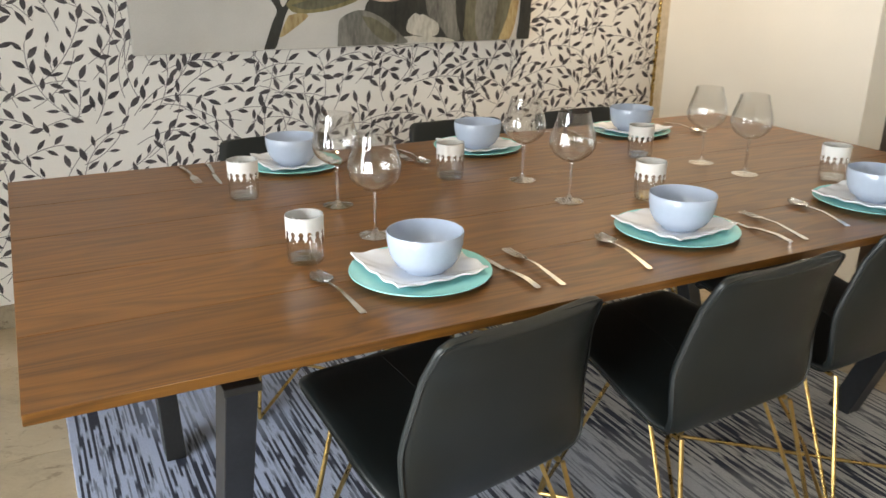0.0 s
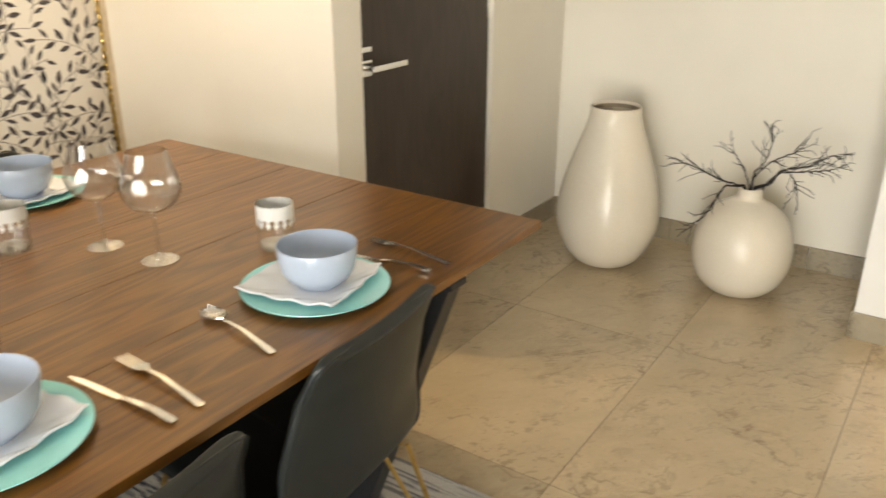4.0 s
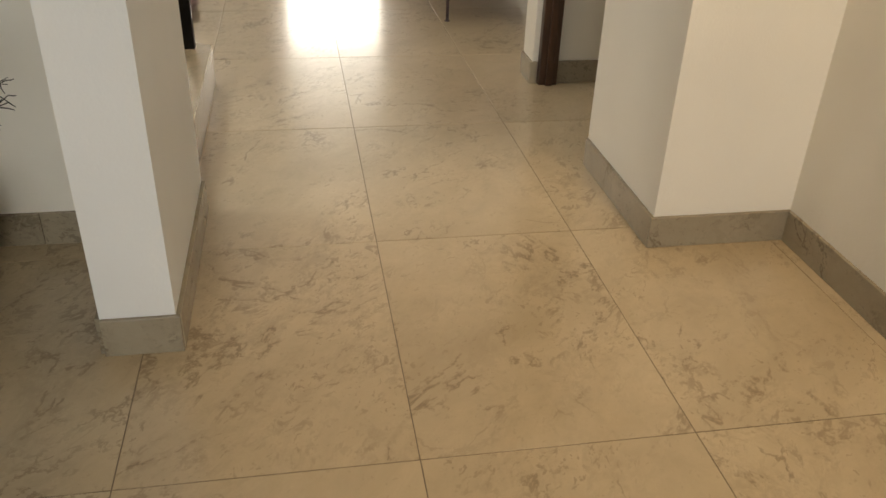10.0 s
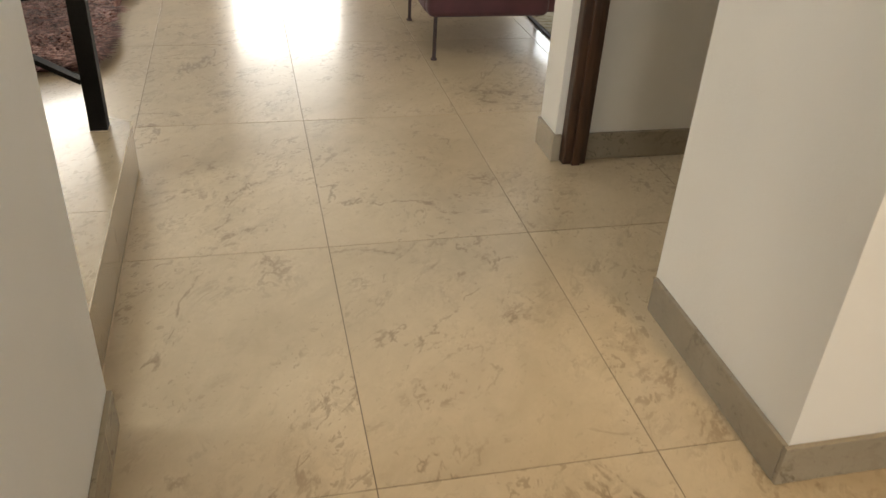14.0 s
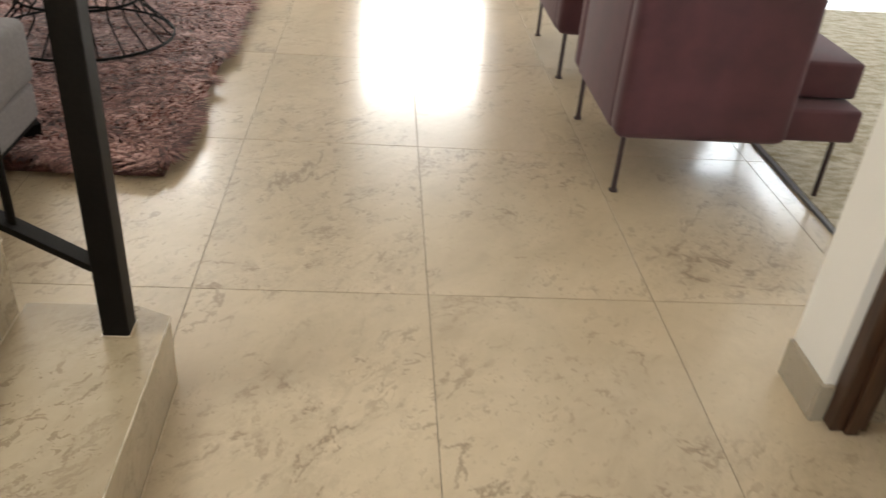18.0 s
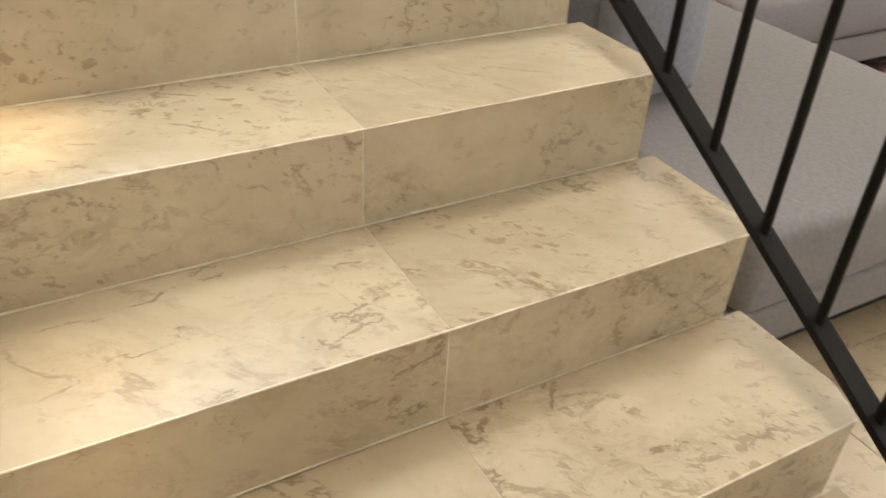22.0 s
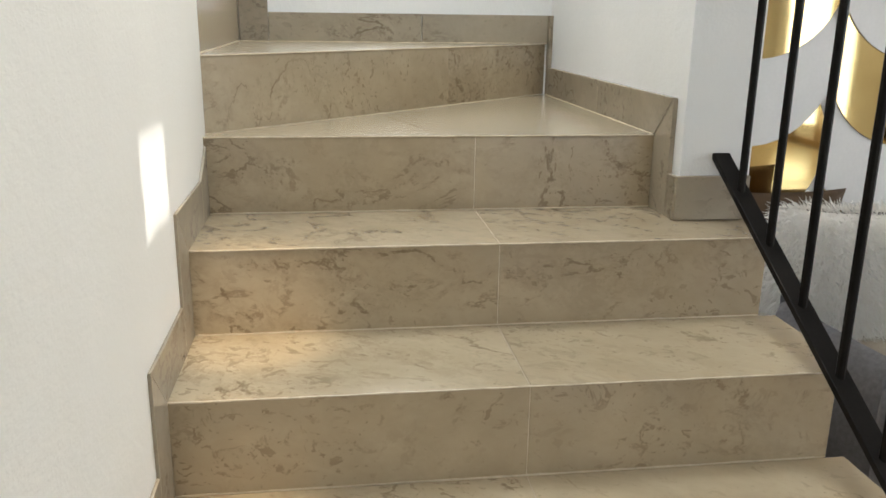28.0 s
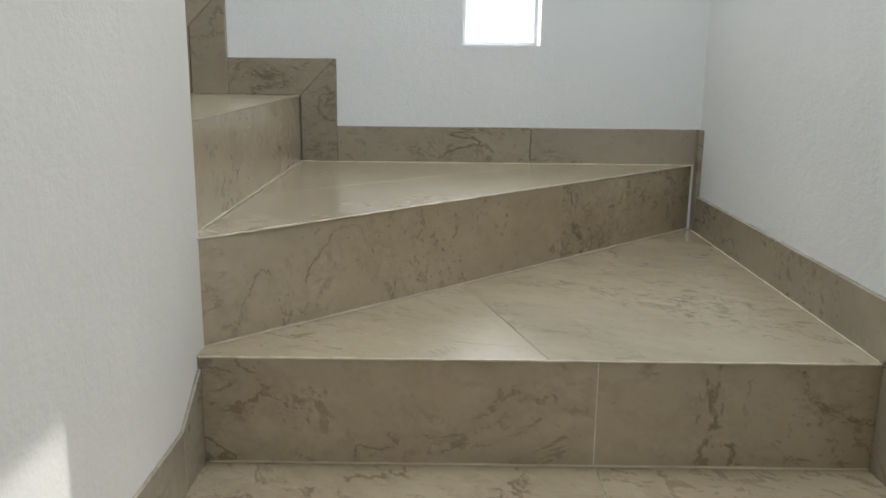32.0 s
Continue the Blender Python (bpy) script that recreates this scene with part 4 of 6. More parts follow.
def wavy_plate():
    """A square white dish with a rippled, lifted rim."""
    ob = thing("wavy_dish", "white square porcelain dish with a rippled rim on a turquoise plate", "dish", group="place settings")
    bm = bmesh.new()
    n, half = 28, 0.101
    rows = []
    for i in range(n + 1):
        row = []
        for j in range(n + 1):
            u, v = -1 + 2 * i / n, -1 + 2 * j / n
            e = max(abs(u), abs(v))
            corner = (abs(u) * abs(v)) ** 2
            rip = 0.0020 * math.sin(5.2 * (u - v) * 2.1 + 1.0) * max(0, e - 0.7) / 0.3
            grow = 1.0 - 0.03 * corner + 0.016 * math.sin(9 * (u + v)) * max(0, e - 0.8) / 0.2
            z = 0.0035 + 0.013 * max(0, e - 0.45) ** 1.3 / 0.55 ** 1.3 + 0.004 * corner + rip
            row.append(bm.verts.new((u * half * grow, v * half * grow, z)))
        rows.append(row)
    for r, q in zip(rows, rows[1:]):
        for j in range(n):
            bm.faces.new((r[j], q[j], q[j + 1], r[j + 1]))
    bmesh.ops.recalc_face_normals(bm, faces=bm.faces)
    bmesh.ops.solidify(bm, geom=list(bm.faces), thickness=-0.0035)
    bmesh.ops.recalc_face_normals(bm, faces=bm.faces)
    spart("dish", bm, PORC, ob, angle=60)
    return ob


def bowl_thing():
    ob = thing("bowl", "blue-grey glazed bowl on a white dish", "bowl", group="place settings")
    spart("bowl", lathe([(0, 0.003), (0.036, 0.0025), (0.038, 0.0), (0.041, 0.0), (0.043, 0.005), (0.058, 0.015), (0.0690, 0.034), (0.0738, 0.058), (0.0748, 0.0785), (0.0740, 0.0800), (0.0728, 0.0790), (0.0708, 0.056), (0.066, 0.036), (0.055, 0.019), (0.036, 0.008), (0, 0.008)], 56), BLUEG, ob)
    return ob


def tumbler_thing():
    ob = thing("tumbler", "clear glass tumbler with a white patterned band", "glass", group="place settings")
    spart("glass", lathe([(0, 0.0), (0.0325, 0.0), (0.0355, 0.003), (0.0370, 0.012), (0.0378, 0.100), (0.0374, 0.1014), (0.0360, 0.1006), (0.0352, 0.014), (0.0345, 0.0125), (0, 0.0122)], 40), CLEAR, ob)
    spart("base", lathe([(0, 0.0006), (0.0315, 0.0006), (0.0338, 0.0035), (0.0344, 0.0105), (0.031, 0.0118), (0, 0.0105)], 40), CLEAR, ob)
    spart("band", lathe([(0.03775, 0.071), (0.0380, 0.071), (0.0384, 0.0985), (0.0381, 0.0985), (0.03775, 0.071)], 40), FROST, ob, "white frosted band")
    n = 14
    bm = bmesh.new()
    for i in range(n):
        a = 2 * math.pi * i / n
        prof = [(0.0, 0.0715), (0.0062, 0.0715), (0.0036, 0.0670), (0.0028, 0.0645), (0.0050, 0.0620), (0.0050, 0.0575), (0.0018, 0.0555), (0.0016, 0.0530), (0.0030, 0.0515), (0.0, 0.0515)]
        pts = [(w, z) for w, z in prof] + [(-w, z) for w, z in reversed(prof[1:-1])]
        vs = [bm.verts.new((0.0382 * math.cos(a + w / 0.038), 0.0382 * math.sin(a + w / 0.038), z)) for w, z in pts]
        bm.faces.new(vs)
    spart("pattern", bm, FROST, ob, "row of white chess-like shapes")
    return ob


def wine_thing():
    ob = thing("wine_glass", "clear stemmed balloon wine glass on the table", "glass", group="wine glasses")
    spart("foot", lathe([(0, 0.0), (0.0355, 0.0), (0.0365, 0.0016), (0.02, 0.0046), (0.0085, 0.0085), (0.0045, 0.016), (0.0, 0.0165)], 40), SOLID, ob)
    spart("stem", lathe([(0, 0.0166), (0.0043, 0.0166), (0.0036, 0.05), (0.0036, 0.08), (0.0055, 0.1005), (0.0, 0.101)], 20), SOLID, ob)
    outer = spline([(0.004, 0.1012, 0), (0.026, 0.109, 0), (0.048, 0.126, 0), (0.0572, 0.149, 0), (0.0545, 0.172, 0), (0.0455, 0.200, 0), (0.0385, 0.227, 0)], 4)
    wall = [(0, 0.1011), *[(p.x, p.y) for p in outer], (0.0379, 0.2274), *[(p.x - 0.0011, p.y + 0.0006) for p in reversed(outer[1:])], (0, 0.1036)]
    bm = lathe(wall, 120)
    for v in bm.verts:
        a, f = math.atan2(v.co.y, v.co.x), max(0.0, 1 - abs(v.co.z - 0.155) / 0.06)
        v.co.x, v.co.y = v.co.x * (1 + 0.011 * f * math.cos(15 * a)), v.co.y * (1 + 0.011 * f * math.cos(15 * a))
    spart("cup", bm, GLASS, ob)
    return ob


def flat_piece(outline, rise, t=0.0022, n=None):
    """A thin stamped piece: outline along +x, height given by a function of x."""
    bm = bmesh.new()
    lo = [bm.verts.new((x, y, rise(x))) for x, y in outline]
    hi = [bm.verts.new((x, y, rise(x) + t)) for x, y in outline]
    m = len(outline) // 2
    for i in range(m - 1):
        a, b, c, d = i, i + 1, 2 * m - 2 - i, 2 * m - 1 - i
        bm.faces.new((hi[a], hi[b], hi[c], hi[d]))
        bm.faces.new((lo[d], lo[c], lo[b], lo[a]))
    for i in range(2 * m):
        j = (i + 1) % (2 * m)
        bm.faces.new((lo[i], lo[j], hi[j], hi[i]))
    bmesh.ops.recalc_face_normals(bm, faces=bm.faces)
    return bm


def ribbon(widths):
    """The outline of a bar from (x, half width) pairs."""
    return [(x, w) for x, w in widths] + [(x, -w) for x, w in reversed(widths)]


def arch(x):
    return 0.001 + 0.009 * math.sin(math.pi * min(max((x - 0.02) / 0.19, 0), 1)) ** 1.5


def spoon_thing():
    ob = thing("spoon", "stainless steel spoon on the table", "spoon", group="cutlery")
    spart("handle", flat_piece(ribbon([(0.062, 0.0035), (0.08, 0.0028), (0.12, 0.0033), (0.17, 0.0050), (0.205, 0.0064), (0.209, 0.006), (0.211, 0.004)]), arch), CHROME, ob)
    bm = bmesh.new()
    rows = []
    for i in range(11):
        f = i / 10
        x = 0.066 * f
        w = 0.0215 * math.sin(math.pi * min(max(f * 0.94 + 0.04, 0), 1)) ** 0.62
        rows.append([bm.verts.new((x, w * k / 4, 0.0015 + 0.006 * (abs(k) / 4) ** 2 + 0.006 * (2 * f - 0.9) ** 2)) for k in range(-4, 5)])
    for r, q in zip(rows, rows[1:]):
        for k in range(8):
            bm.faces.new((r[k], q[k], q[k + 1], r[k + 1]))
    bmesh.ops.solidify(bm, geom=list(bm.faces), thickness=0.0014)
    bmesh.ops.recalc_face_normals(bm, faces=bm.faces)
    spart("bowl", bm, CHROME, ob, angle=60)
    return ob


def fork_thing():
    ob = thing("fork", "stainless steel fork on the table", "fork", group="cutlery")
    spart("handle", flat_piece(ribbon([(0.046, 0.0105), (0.058, 0.0115), (0.068, 0.008), (0.078, 0.0030), (0.12, 0.0033), (0.17, 0.0050), (0.21, 0.0064), (0.216, 0.004)]), arch), CHROME, ob)
    for k in range(4):
        y = -0.009 + 0.006 * k
        spart("tine", turned(flat_piece(ribbon([(0.0, 0.0008), (0.01, 0.0015), (0.047, 0.0018)]), lambda x: 0.0015 + 0.003 * abs(x - 0.02) / 0.03), Matrix.Translation((0, y, 0))), CHROME, ob)
    return ob


def knife_thing():
    ob = thing("knife", "stainless steel table knife on the table", "knife", group="cutlery")
    spart("handle", flat_piece(ribbon([(0.118, 0.0038), (0.14, 0.0045), (0.19, 0.0058), (0.225, 0.0066), (0.232, 0.0045)]), lambda x: 0.001 + 0.006 * math.sin(math.pi * (x - 0.118) / 0.114) if x < 0.232 else 0.001, 0.004), CHROME, ob)
    spart("blade", flat_piece([(0, 0.001), (0.02, 0.0055), (0.06, 0.0072), (0.118, 0.0065), (0.118, -0.0038), (0.06, -0.0045), (0.02, -0.0045), (0, -0.002)], lambda x: 0.001, 0.0016), CHROME, ob)
    return ob


MADE = {}


def place(kind, maker, x, y, z, rz):
    m = pose(x, y, z, 0, 0, rz)
    if kind not in MADE:
        MADE[kind] = maker()
        MADE[kind].matrix_basis = m
    else:
        copy_thing(MADE[kind], m)


T = TOP + 0.0005
NEAR = [(-1.472, -3.662), (-1.459, -3.027), (-1.419, -2.418)]
FAR = [(-2.400, -3.625), (-2.372, -3.030), (-2.375, -2.415)]
for i, (x, y) in enumerate(NEAR):
    place("plate", plate_thing, x, y, T, 0)
    place("dish", wavy_plate, x - 0.012, y + 0.002, T + 0.0050, 4 + 4 * i)
    place("bowl", bowl_thing, x - 0.001, y + 0.010, T + 0.0088, 0)
for i, (x, y) in enumerate(FAR):
    place("plate", plate_thing, x, y, T, 0)
    place("dish", wavy_plate, x + 0.005, y, T + 0.0050, 184 + 3 * i)
    place("bowl", bowl_thing, x + 0.008, y - 0.005, T + 0.0088, 0)
for x, y in ((-1.637, -3.839), (-1.695, -2.908), (-1.625, -2.308), (-2.133, -3.837), (-2.090, -3.275), (-2.067, -2.627)):
    place("tumbler", tumbler_thing, x, y, T, 10 * x)
for x, y in ((-1.722, -3.652), (-1.760, -3.108), (-1.770, -2.492), (-1.970, -3.648), (-1.982, -3.107), (-1.926, -2.508)):
    place("wine", wine_thing, x, y, T, 0)


def lay(kind, maker, tip, end):
    d = Vector(end) - Vector(tip)
    place(kind, maker, tip[0], tip[1], T, math.degrees(math.atan2(d.y, d.x)))


for tip, end in (((-1.553, -3.849), (-1.342, -3.832)), ((-1.503, -3.213), (-1.292, -3.241)), ((-1.516, -2.600), (-1.307, -2.642)), ((-2.235, -3.272), (-2.44, -3.41 + 0.14)), ((-2.24, -2.20), (-2.45, -2.19))):
    lay("spoon", spoon_thing, tip, end)
for tip, end in (((-1.515, -3.443), (-1.294, -3.445)), ((-1.500, -2.784), (-1.279, -2.808)), ((-1.490, -2.167), (-1.269, -2.185)), ((-2.295, -3.915), (-2.52, -3.925)), ((-2.285, -3.300), (-2.50, -3.300)), ((-2.285, -2.690), (-2.50, -2.688))):
    lay("fork", fork_thing, tip, end)
for tip, end in (((-1.535, -3.512), (-1.303, -3.499)), ((-1.515, -2.864), (-1.286, -2.857)), ((-1.515, -2.262), (-1.287, -2.237)), ((-2.275, -3.862), (-2.535, -3.85)), ((-2.255, -2.630), (-2.51, -2.616))):
    lay("knife", knife_thing, tip, end)

# painting
painting = thing("painting", "large unframed canvas of pale petals and dark grey-green leaves", "painting", pose(-3.335, -3.08, 0.975))
PW = 0.838
part("canvas", box(-0.016, 0.016, -PW, PW, 0, 1.15, 0.002), mottled("canvas_white", (0.44, 0.43, 0.40), (0.58, 0.565, 0.535), 2, 300, 0.7, relief=0.1), painting)


def blob(points, lift):
    pts = spline([(0, y, z) for y, z in points] + [(0, *points[0])], 6)[:-1]
    bm = bmesh.new()
    bm.faces.new([bm.verts.new((0.0162 + lift, p.y, max(p.z, 0.004))) for p in pts])
    return bm


def ink(name, dark, light):
    return mottled("painted_" + name, dark, light, 5, 40, 0.6, relief=0.1, stretch=(1, 2.2, 0.7))


INKS = {"olive": ink("olive", (0.10, 0.085, 0.03), (0.27, 0.23, 0.11)), "black": ink("dark_green", (0.010, 0.012, 0.010), (0.04, 0.04, 0.034)), "grey": ink("grey", (0.07, 0.068, 0.06), (0.22, 0.215, 0.19)),
        "bud": ink("bud", (0.20, 0.11, 0.04), (0.46, 0.37, 0.19)), "cream": ink("cream", (0.30, 0.29, 0.25), (0.58, 0.56, 0.50)), "moss": ink("moss", (0.06, 0.058, 0.032), (0.16, 0.15, 0.10)), "rose": ink("rose", (0.30, 0.20, 0.16), (0.48, 0.38, 0.33))}
SHAPES = [("black", [(0.05, 0.004), (0.06, 0.16), (0.15, 0.21), (0.30, 0.24), (0.52, 0.24), (0.52, 0.004), (0.3, 0.03), (0.2, 0.03)]),
          ("black", [(-0.363, 0.004), (-0.325, 0.10), (-0.305, 0.15), (-0.34, 0.21), (-0.30, 0.21), (-0.28, 0.16), (-0.25, 0.2), (-0.235, 0.19), (-0.27, 0.13), (-0.295, 0.06), (-0.32, 0.004)]),
          ("olive", [(-0.267, 0.168), (-0.24, 0.14), (-0.18, 0.134), (-0.06, 0.15), (0.04, 0.19), (0.02, 0.25), (-0.18, 0.26)]),
          ("moss", [(-0.25, 0.165), (-0.18, 0.148), (-0.08, 0.160), (0.0, 0.19), (-0.10, 0.20)]),
          ("bud", [(-0.259, 0.128), (-0.22, 0.135), (-0.18, 0.126), (-0.23, 0.085), (-0.296, 0.047), (-0.28, 0.09)]),
          ("rose", [(0.05, 0.19), (0.14, 0.172), (0.22, 0.185), (0.20, 0.24), (0.08, 0.25)]),
          ("grey", [(-0.065, 0.004), (-0.06, 0.06), (-0.047, 0.112), (0.035, 0.142), (0.13, 0.11), (0.21, 0.045), (0.225, 0.004)]),
          ("moss", [(0.04, 0.12), (0.10, 0.105), (0.19, 0.04), (0.16, 0.012), (0.09, 0.05)]),
          ("grey", [(0.32, 0.22), (0.34, 0.11), (0.40, 0.06), (0.44, 0.012), (0.49, 0.012), (0.47, 0.1), (0.45, 0.22)]),
          ("cream", [(0.246, 0.10), (0.265, 0.118), (0.28, 0.125), (0.30, 0.117), (0.315, 0.120), (0.345, 0.105), (0.385, 0.079), (0.378, 0.035), (0.30, 0.032), (0.24, 0.055)]),
          ("cream", [(0.24, 0.028), (0.27, 0.036), (0.30, 0.029), (0.33, 0.036), (0.37, 0.026), (0.42, 0.022), (0.46, 0.006), (0.30, 0.010)]),
          ("moss", [(0.52, 0.22), (0.51, 0.1), (0.52, 0.006), (0.69, 0.006), (0.72, 0.1), (0.75, 0.22)]),
          ("grey", [(0.57, 0.22), (0.56, 0.1), (0.58, 0.008), (0.64, 0.008), (0.66, 0.1), (0.67, 0.22)]),
          ("bud", [(0.68, 0.006), (0.72, 0.1), (0.755, 0.22), (0.782, 0.22), (0.768, 0.1), (0.735, 0.006)]),
          ("black", [(0.79, 0.24), (0.782, 0.1), (0.775, 0.004), (0.836, 0.004), (0.836, 0.3)]),
          ("olive", [(-0.7, 0.5), (-0.3, 0.75), (0.3, 0.8), (0.7, 0.5), (0.1, 0.4)])]
for i, (tone, pts) in enumerate(SHAPES):
    part("painted_leaf", blob(pts, 0.0003 * (i + 1)), INKS[tone], painting)

# wallpaper print
def leaf(bm, y, z, a, length, width):
    pts = [(0, 0), (0.22, 0.36), (0.5, 0.5), (0.78, 0.30), (1, 0), (0.78, -0.22), (0.5, -0.42), (0.22, -0.32)]
    ca, sa = math.cos(a), math.sin(a)
    bm.faces.new([bm.verts.new((0, y + length * u * ca - width * v * sa, z + length * u * sa + width * v * ca)) for u, v in pts])


def strip(bm, pts, w):
    prev = None
    for i, (y, z) in enumerate(pts):
        y2, z2 = pts[min(i + 1, len(pts) - 1)] if i + 1 < len(pts) else pts[i]
        y1, z1 = pts[i - 1] if i else pts[i]
        d = Vector((y2 - y1, z2 - z1, 0)).normalized()
        a, b = bm.verts.new((0, y - d.y * w, z + d.x * w)), bm.verts.new((0, y + d.y * w, z - d.x * w))
        if prev:
            bm.faces.new((prev[0], a, b, prev[1]))
        prev = (a, b)


def wallpaper_print():
    """Arching sprigs that fill the wall evenly, with paired leaves that keep clear of one another."""
    rng = random.Random(5)
    leaves, stems = bmesh.new(), bmesh.new()
    y_lo, y_hi, z_hi, cell = -5.2, -1.437, 1.75, 0.05
    grid = {}
    def free(y, z, gap):
        a, b = int(y / cell), int(z / cell)
        for i in (a - 1, a, a + 1):
            for j in (b - 1, b, b + 1):
                for p, q in grid.get((i, j), ()):
                    if (p - y) ** 2 + (q - z) ** 2 < gap * gap:
                        return False
        return True
    def put_leaf(y, z, a, size):
        cy, cz = y + 0.5 * size * math.cos(a), z + 0.5 * size * math.sin(a)
        if not (y_lo < cy < y_hi - 0.012 and 0.125 < cz < z_hi) or not free(cy, cz, 0.0295):
            return False
        grid.setdefault((int(cy / cell), int(cz / cell)), []).append((cy, cz))
        leaf(leaves, y, z, a, size, size * rng.uniform(0.32, 0.46))
        return True
    def sprig(y, z, a, length):
        step = 0.010
        pts, bend, side, made = [(y, z)], rng.uniform(2.2, 4.5) * rng.choice((-1, 1)), 1, 0
        for i in range(int(length / step)):
            a += bend * step
            y, z = y + step * math.cos(a), z + step * math.sin(a)
            if not (y_lo < y < y_hi and 0.10 < z < z_hi):
                break
            pts.append((y, z))
            if i % 3 == 2:
                side = -side
                la = a + side * rng.uniform(0.45, 0.85)
                size = rng.uniform(0.040, 0.058)
                reach = 0.010
                sy, sz = y + reach * math.cos(la), z + reach * math.sin(la)
                if put_leaf(sy, sz, la, size):
                    made += 1
                    strip(stems, [(y, z), (sy, sz)], 0.0008)
        if made and put_leaf(y, z, a, 0.055):
            made += 1
        if made > 1 and len(pts) > 2:
            strip(stems, pts, 0.0014)
    for i in range(4200):
        a = rng.choice((rng.uniform(0.1, 1.4), rng.uniform(1.7, 2.9), rng.uniform(0.3, 1.2)))
        y0, z0 = rng.uniform(y_lo, y_hi - 0.03), rng.uniform(0.10, z_hi)
        if free(y0, z0, 0.03):
            sprig(y0, z0, a, rng.uniform(0.14, 0.34))
    return leaves, stems


leaves_bm, stems_bm = wallpaper_print()
for nm, bm_, mt, off in (("leaf_print", leaves_bm, PRINT, 0.0008), ("stem_print", stems_bm, STEM, 0.0005)):
    ob = part(nm, bm_, mt, wall_west, m=Matrix.Translation((WX + off, 0, 0)))
    tagged(ob, kind="stuff")
trim = structure("trim_gold", bm_tube(bmesh.new(), [(WX + 0.010, -1.476 + 0.002 * math.sin(0.7 * i), 0.10 + 0.006 * i) for i in range(400)], [0.0055 + 0.0035 * abs(math.sin(0.62 * i)) for i in range(400)], 8), BRASS, "thin knotted brass strip near the end of the wallpaper", "trim")

# ---- vases ----
def turning(profile, k=0.95):
    """A smooth line through the corners of a turned profile."""
    return [(max(p.x * k, 0.0), p.y) for p in spline([(r_, z_, 0) for r_, z_ in profile[1:-1]], 4)] + [profile[-1]]



vase_tall = thing("floor_vase", "tall white glazed bottle-shaped floor vase by the wall", "vase", pose(-1.700, -0.297, 0) @ Matrix.Diagonal((0.985, 0.985, 0.965, 1)))
spart("body", lathe(turning([(0, 0.0), (0.095, 0.0), (0.135, 0.015), (0.185, 0.07), (0.221, 0.15), (0.232, 0.23), (0.222, 0.32), (0.195, 0.42), (0.160, 0.52), (0.130, 0.60), (0.113, 0.655), (0.110, 0.69), (0.110, 0.700), (0.104, 0.702), (0.101, 0.69), (0.106, 0.63), (0.15, 0.51), (0.19, 0.40), (0.205, 0.25), (0.16, 0.06), (0, 0.03)]), 72), VASEM, vase_tall, angle=60)
# inner liner in a darker brown than the outer glaze
INSIDE = plain("vase_inside", (0.34, 0.28, 0.20), 0.7)
spart("inside", lathe([(0.0945, 0.694), (0.0985, 0.64), (0.13, 0.54), (0.16, 0.42), (0.15, 0.25), (0.0, 0.2)], 48), INSIDE, vase_tall, "brown inside, darker than the outer glaze")
spart("rim", lathe([(0.1045, 0.6995), (0.1038, 0.7030), (0.1005, 0.7045), (0.0970, 0.7020), (0.0948, 0.694)], 64), VASEM, vase_tall)
vase_round = thing("floor_vase_round", "round white glazed floor vase holding bare twigs", "vase", pose(-1.135, -0.285, 0) @ Matrix.Diagonal((0.985, 0.985, 0.985, 1)))
spart("body", lathe(turning([(0, 0.0), (0.085, 0.0), (0.125, 0.016), (0.170, 0.06), (0.196, 0.12), (0.203, 0.185), (0.195, 0.25), (0.170, 0.31), (0.125, 0.355), (0.075, 0.382), (0.055, 0.393), (0.049, 0.41), (0.048, 0.432), (0.0475, 0.436), (0.044, 0.436), (0.043, 0.41), (0.07, 0.372), (0.16, 0.30), (0.18, 0.18), (0.11, 0.03), (0, 0.02)]), 72), VASEM, vase_round, angle=60)


spart("inside", lathe([(0.0405, 0.43), (0.041, 0.40), (0.06, 0.37), (0.10, 0.30), (0.0, 0.26)], 40), INSIDE, vase_round, "brown inside, darker than the outer glaze")


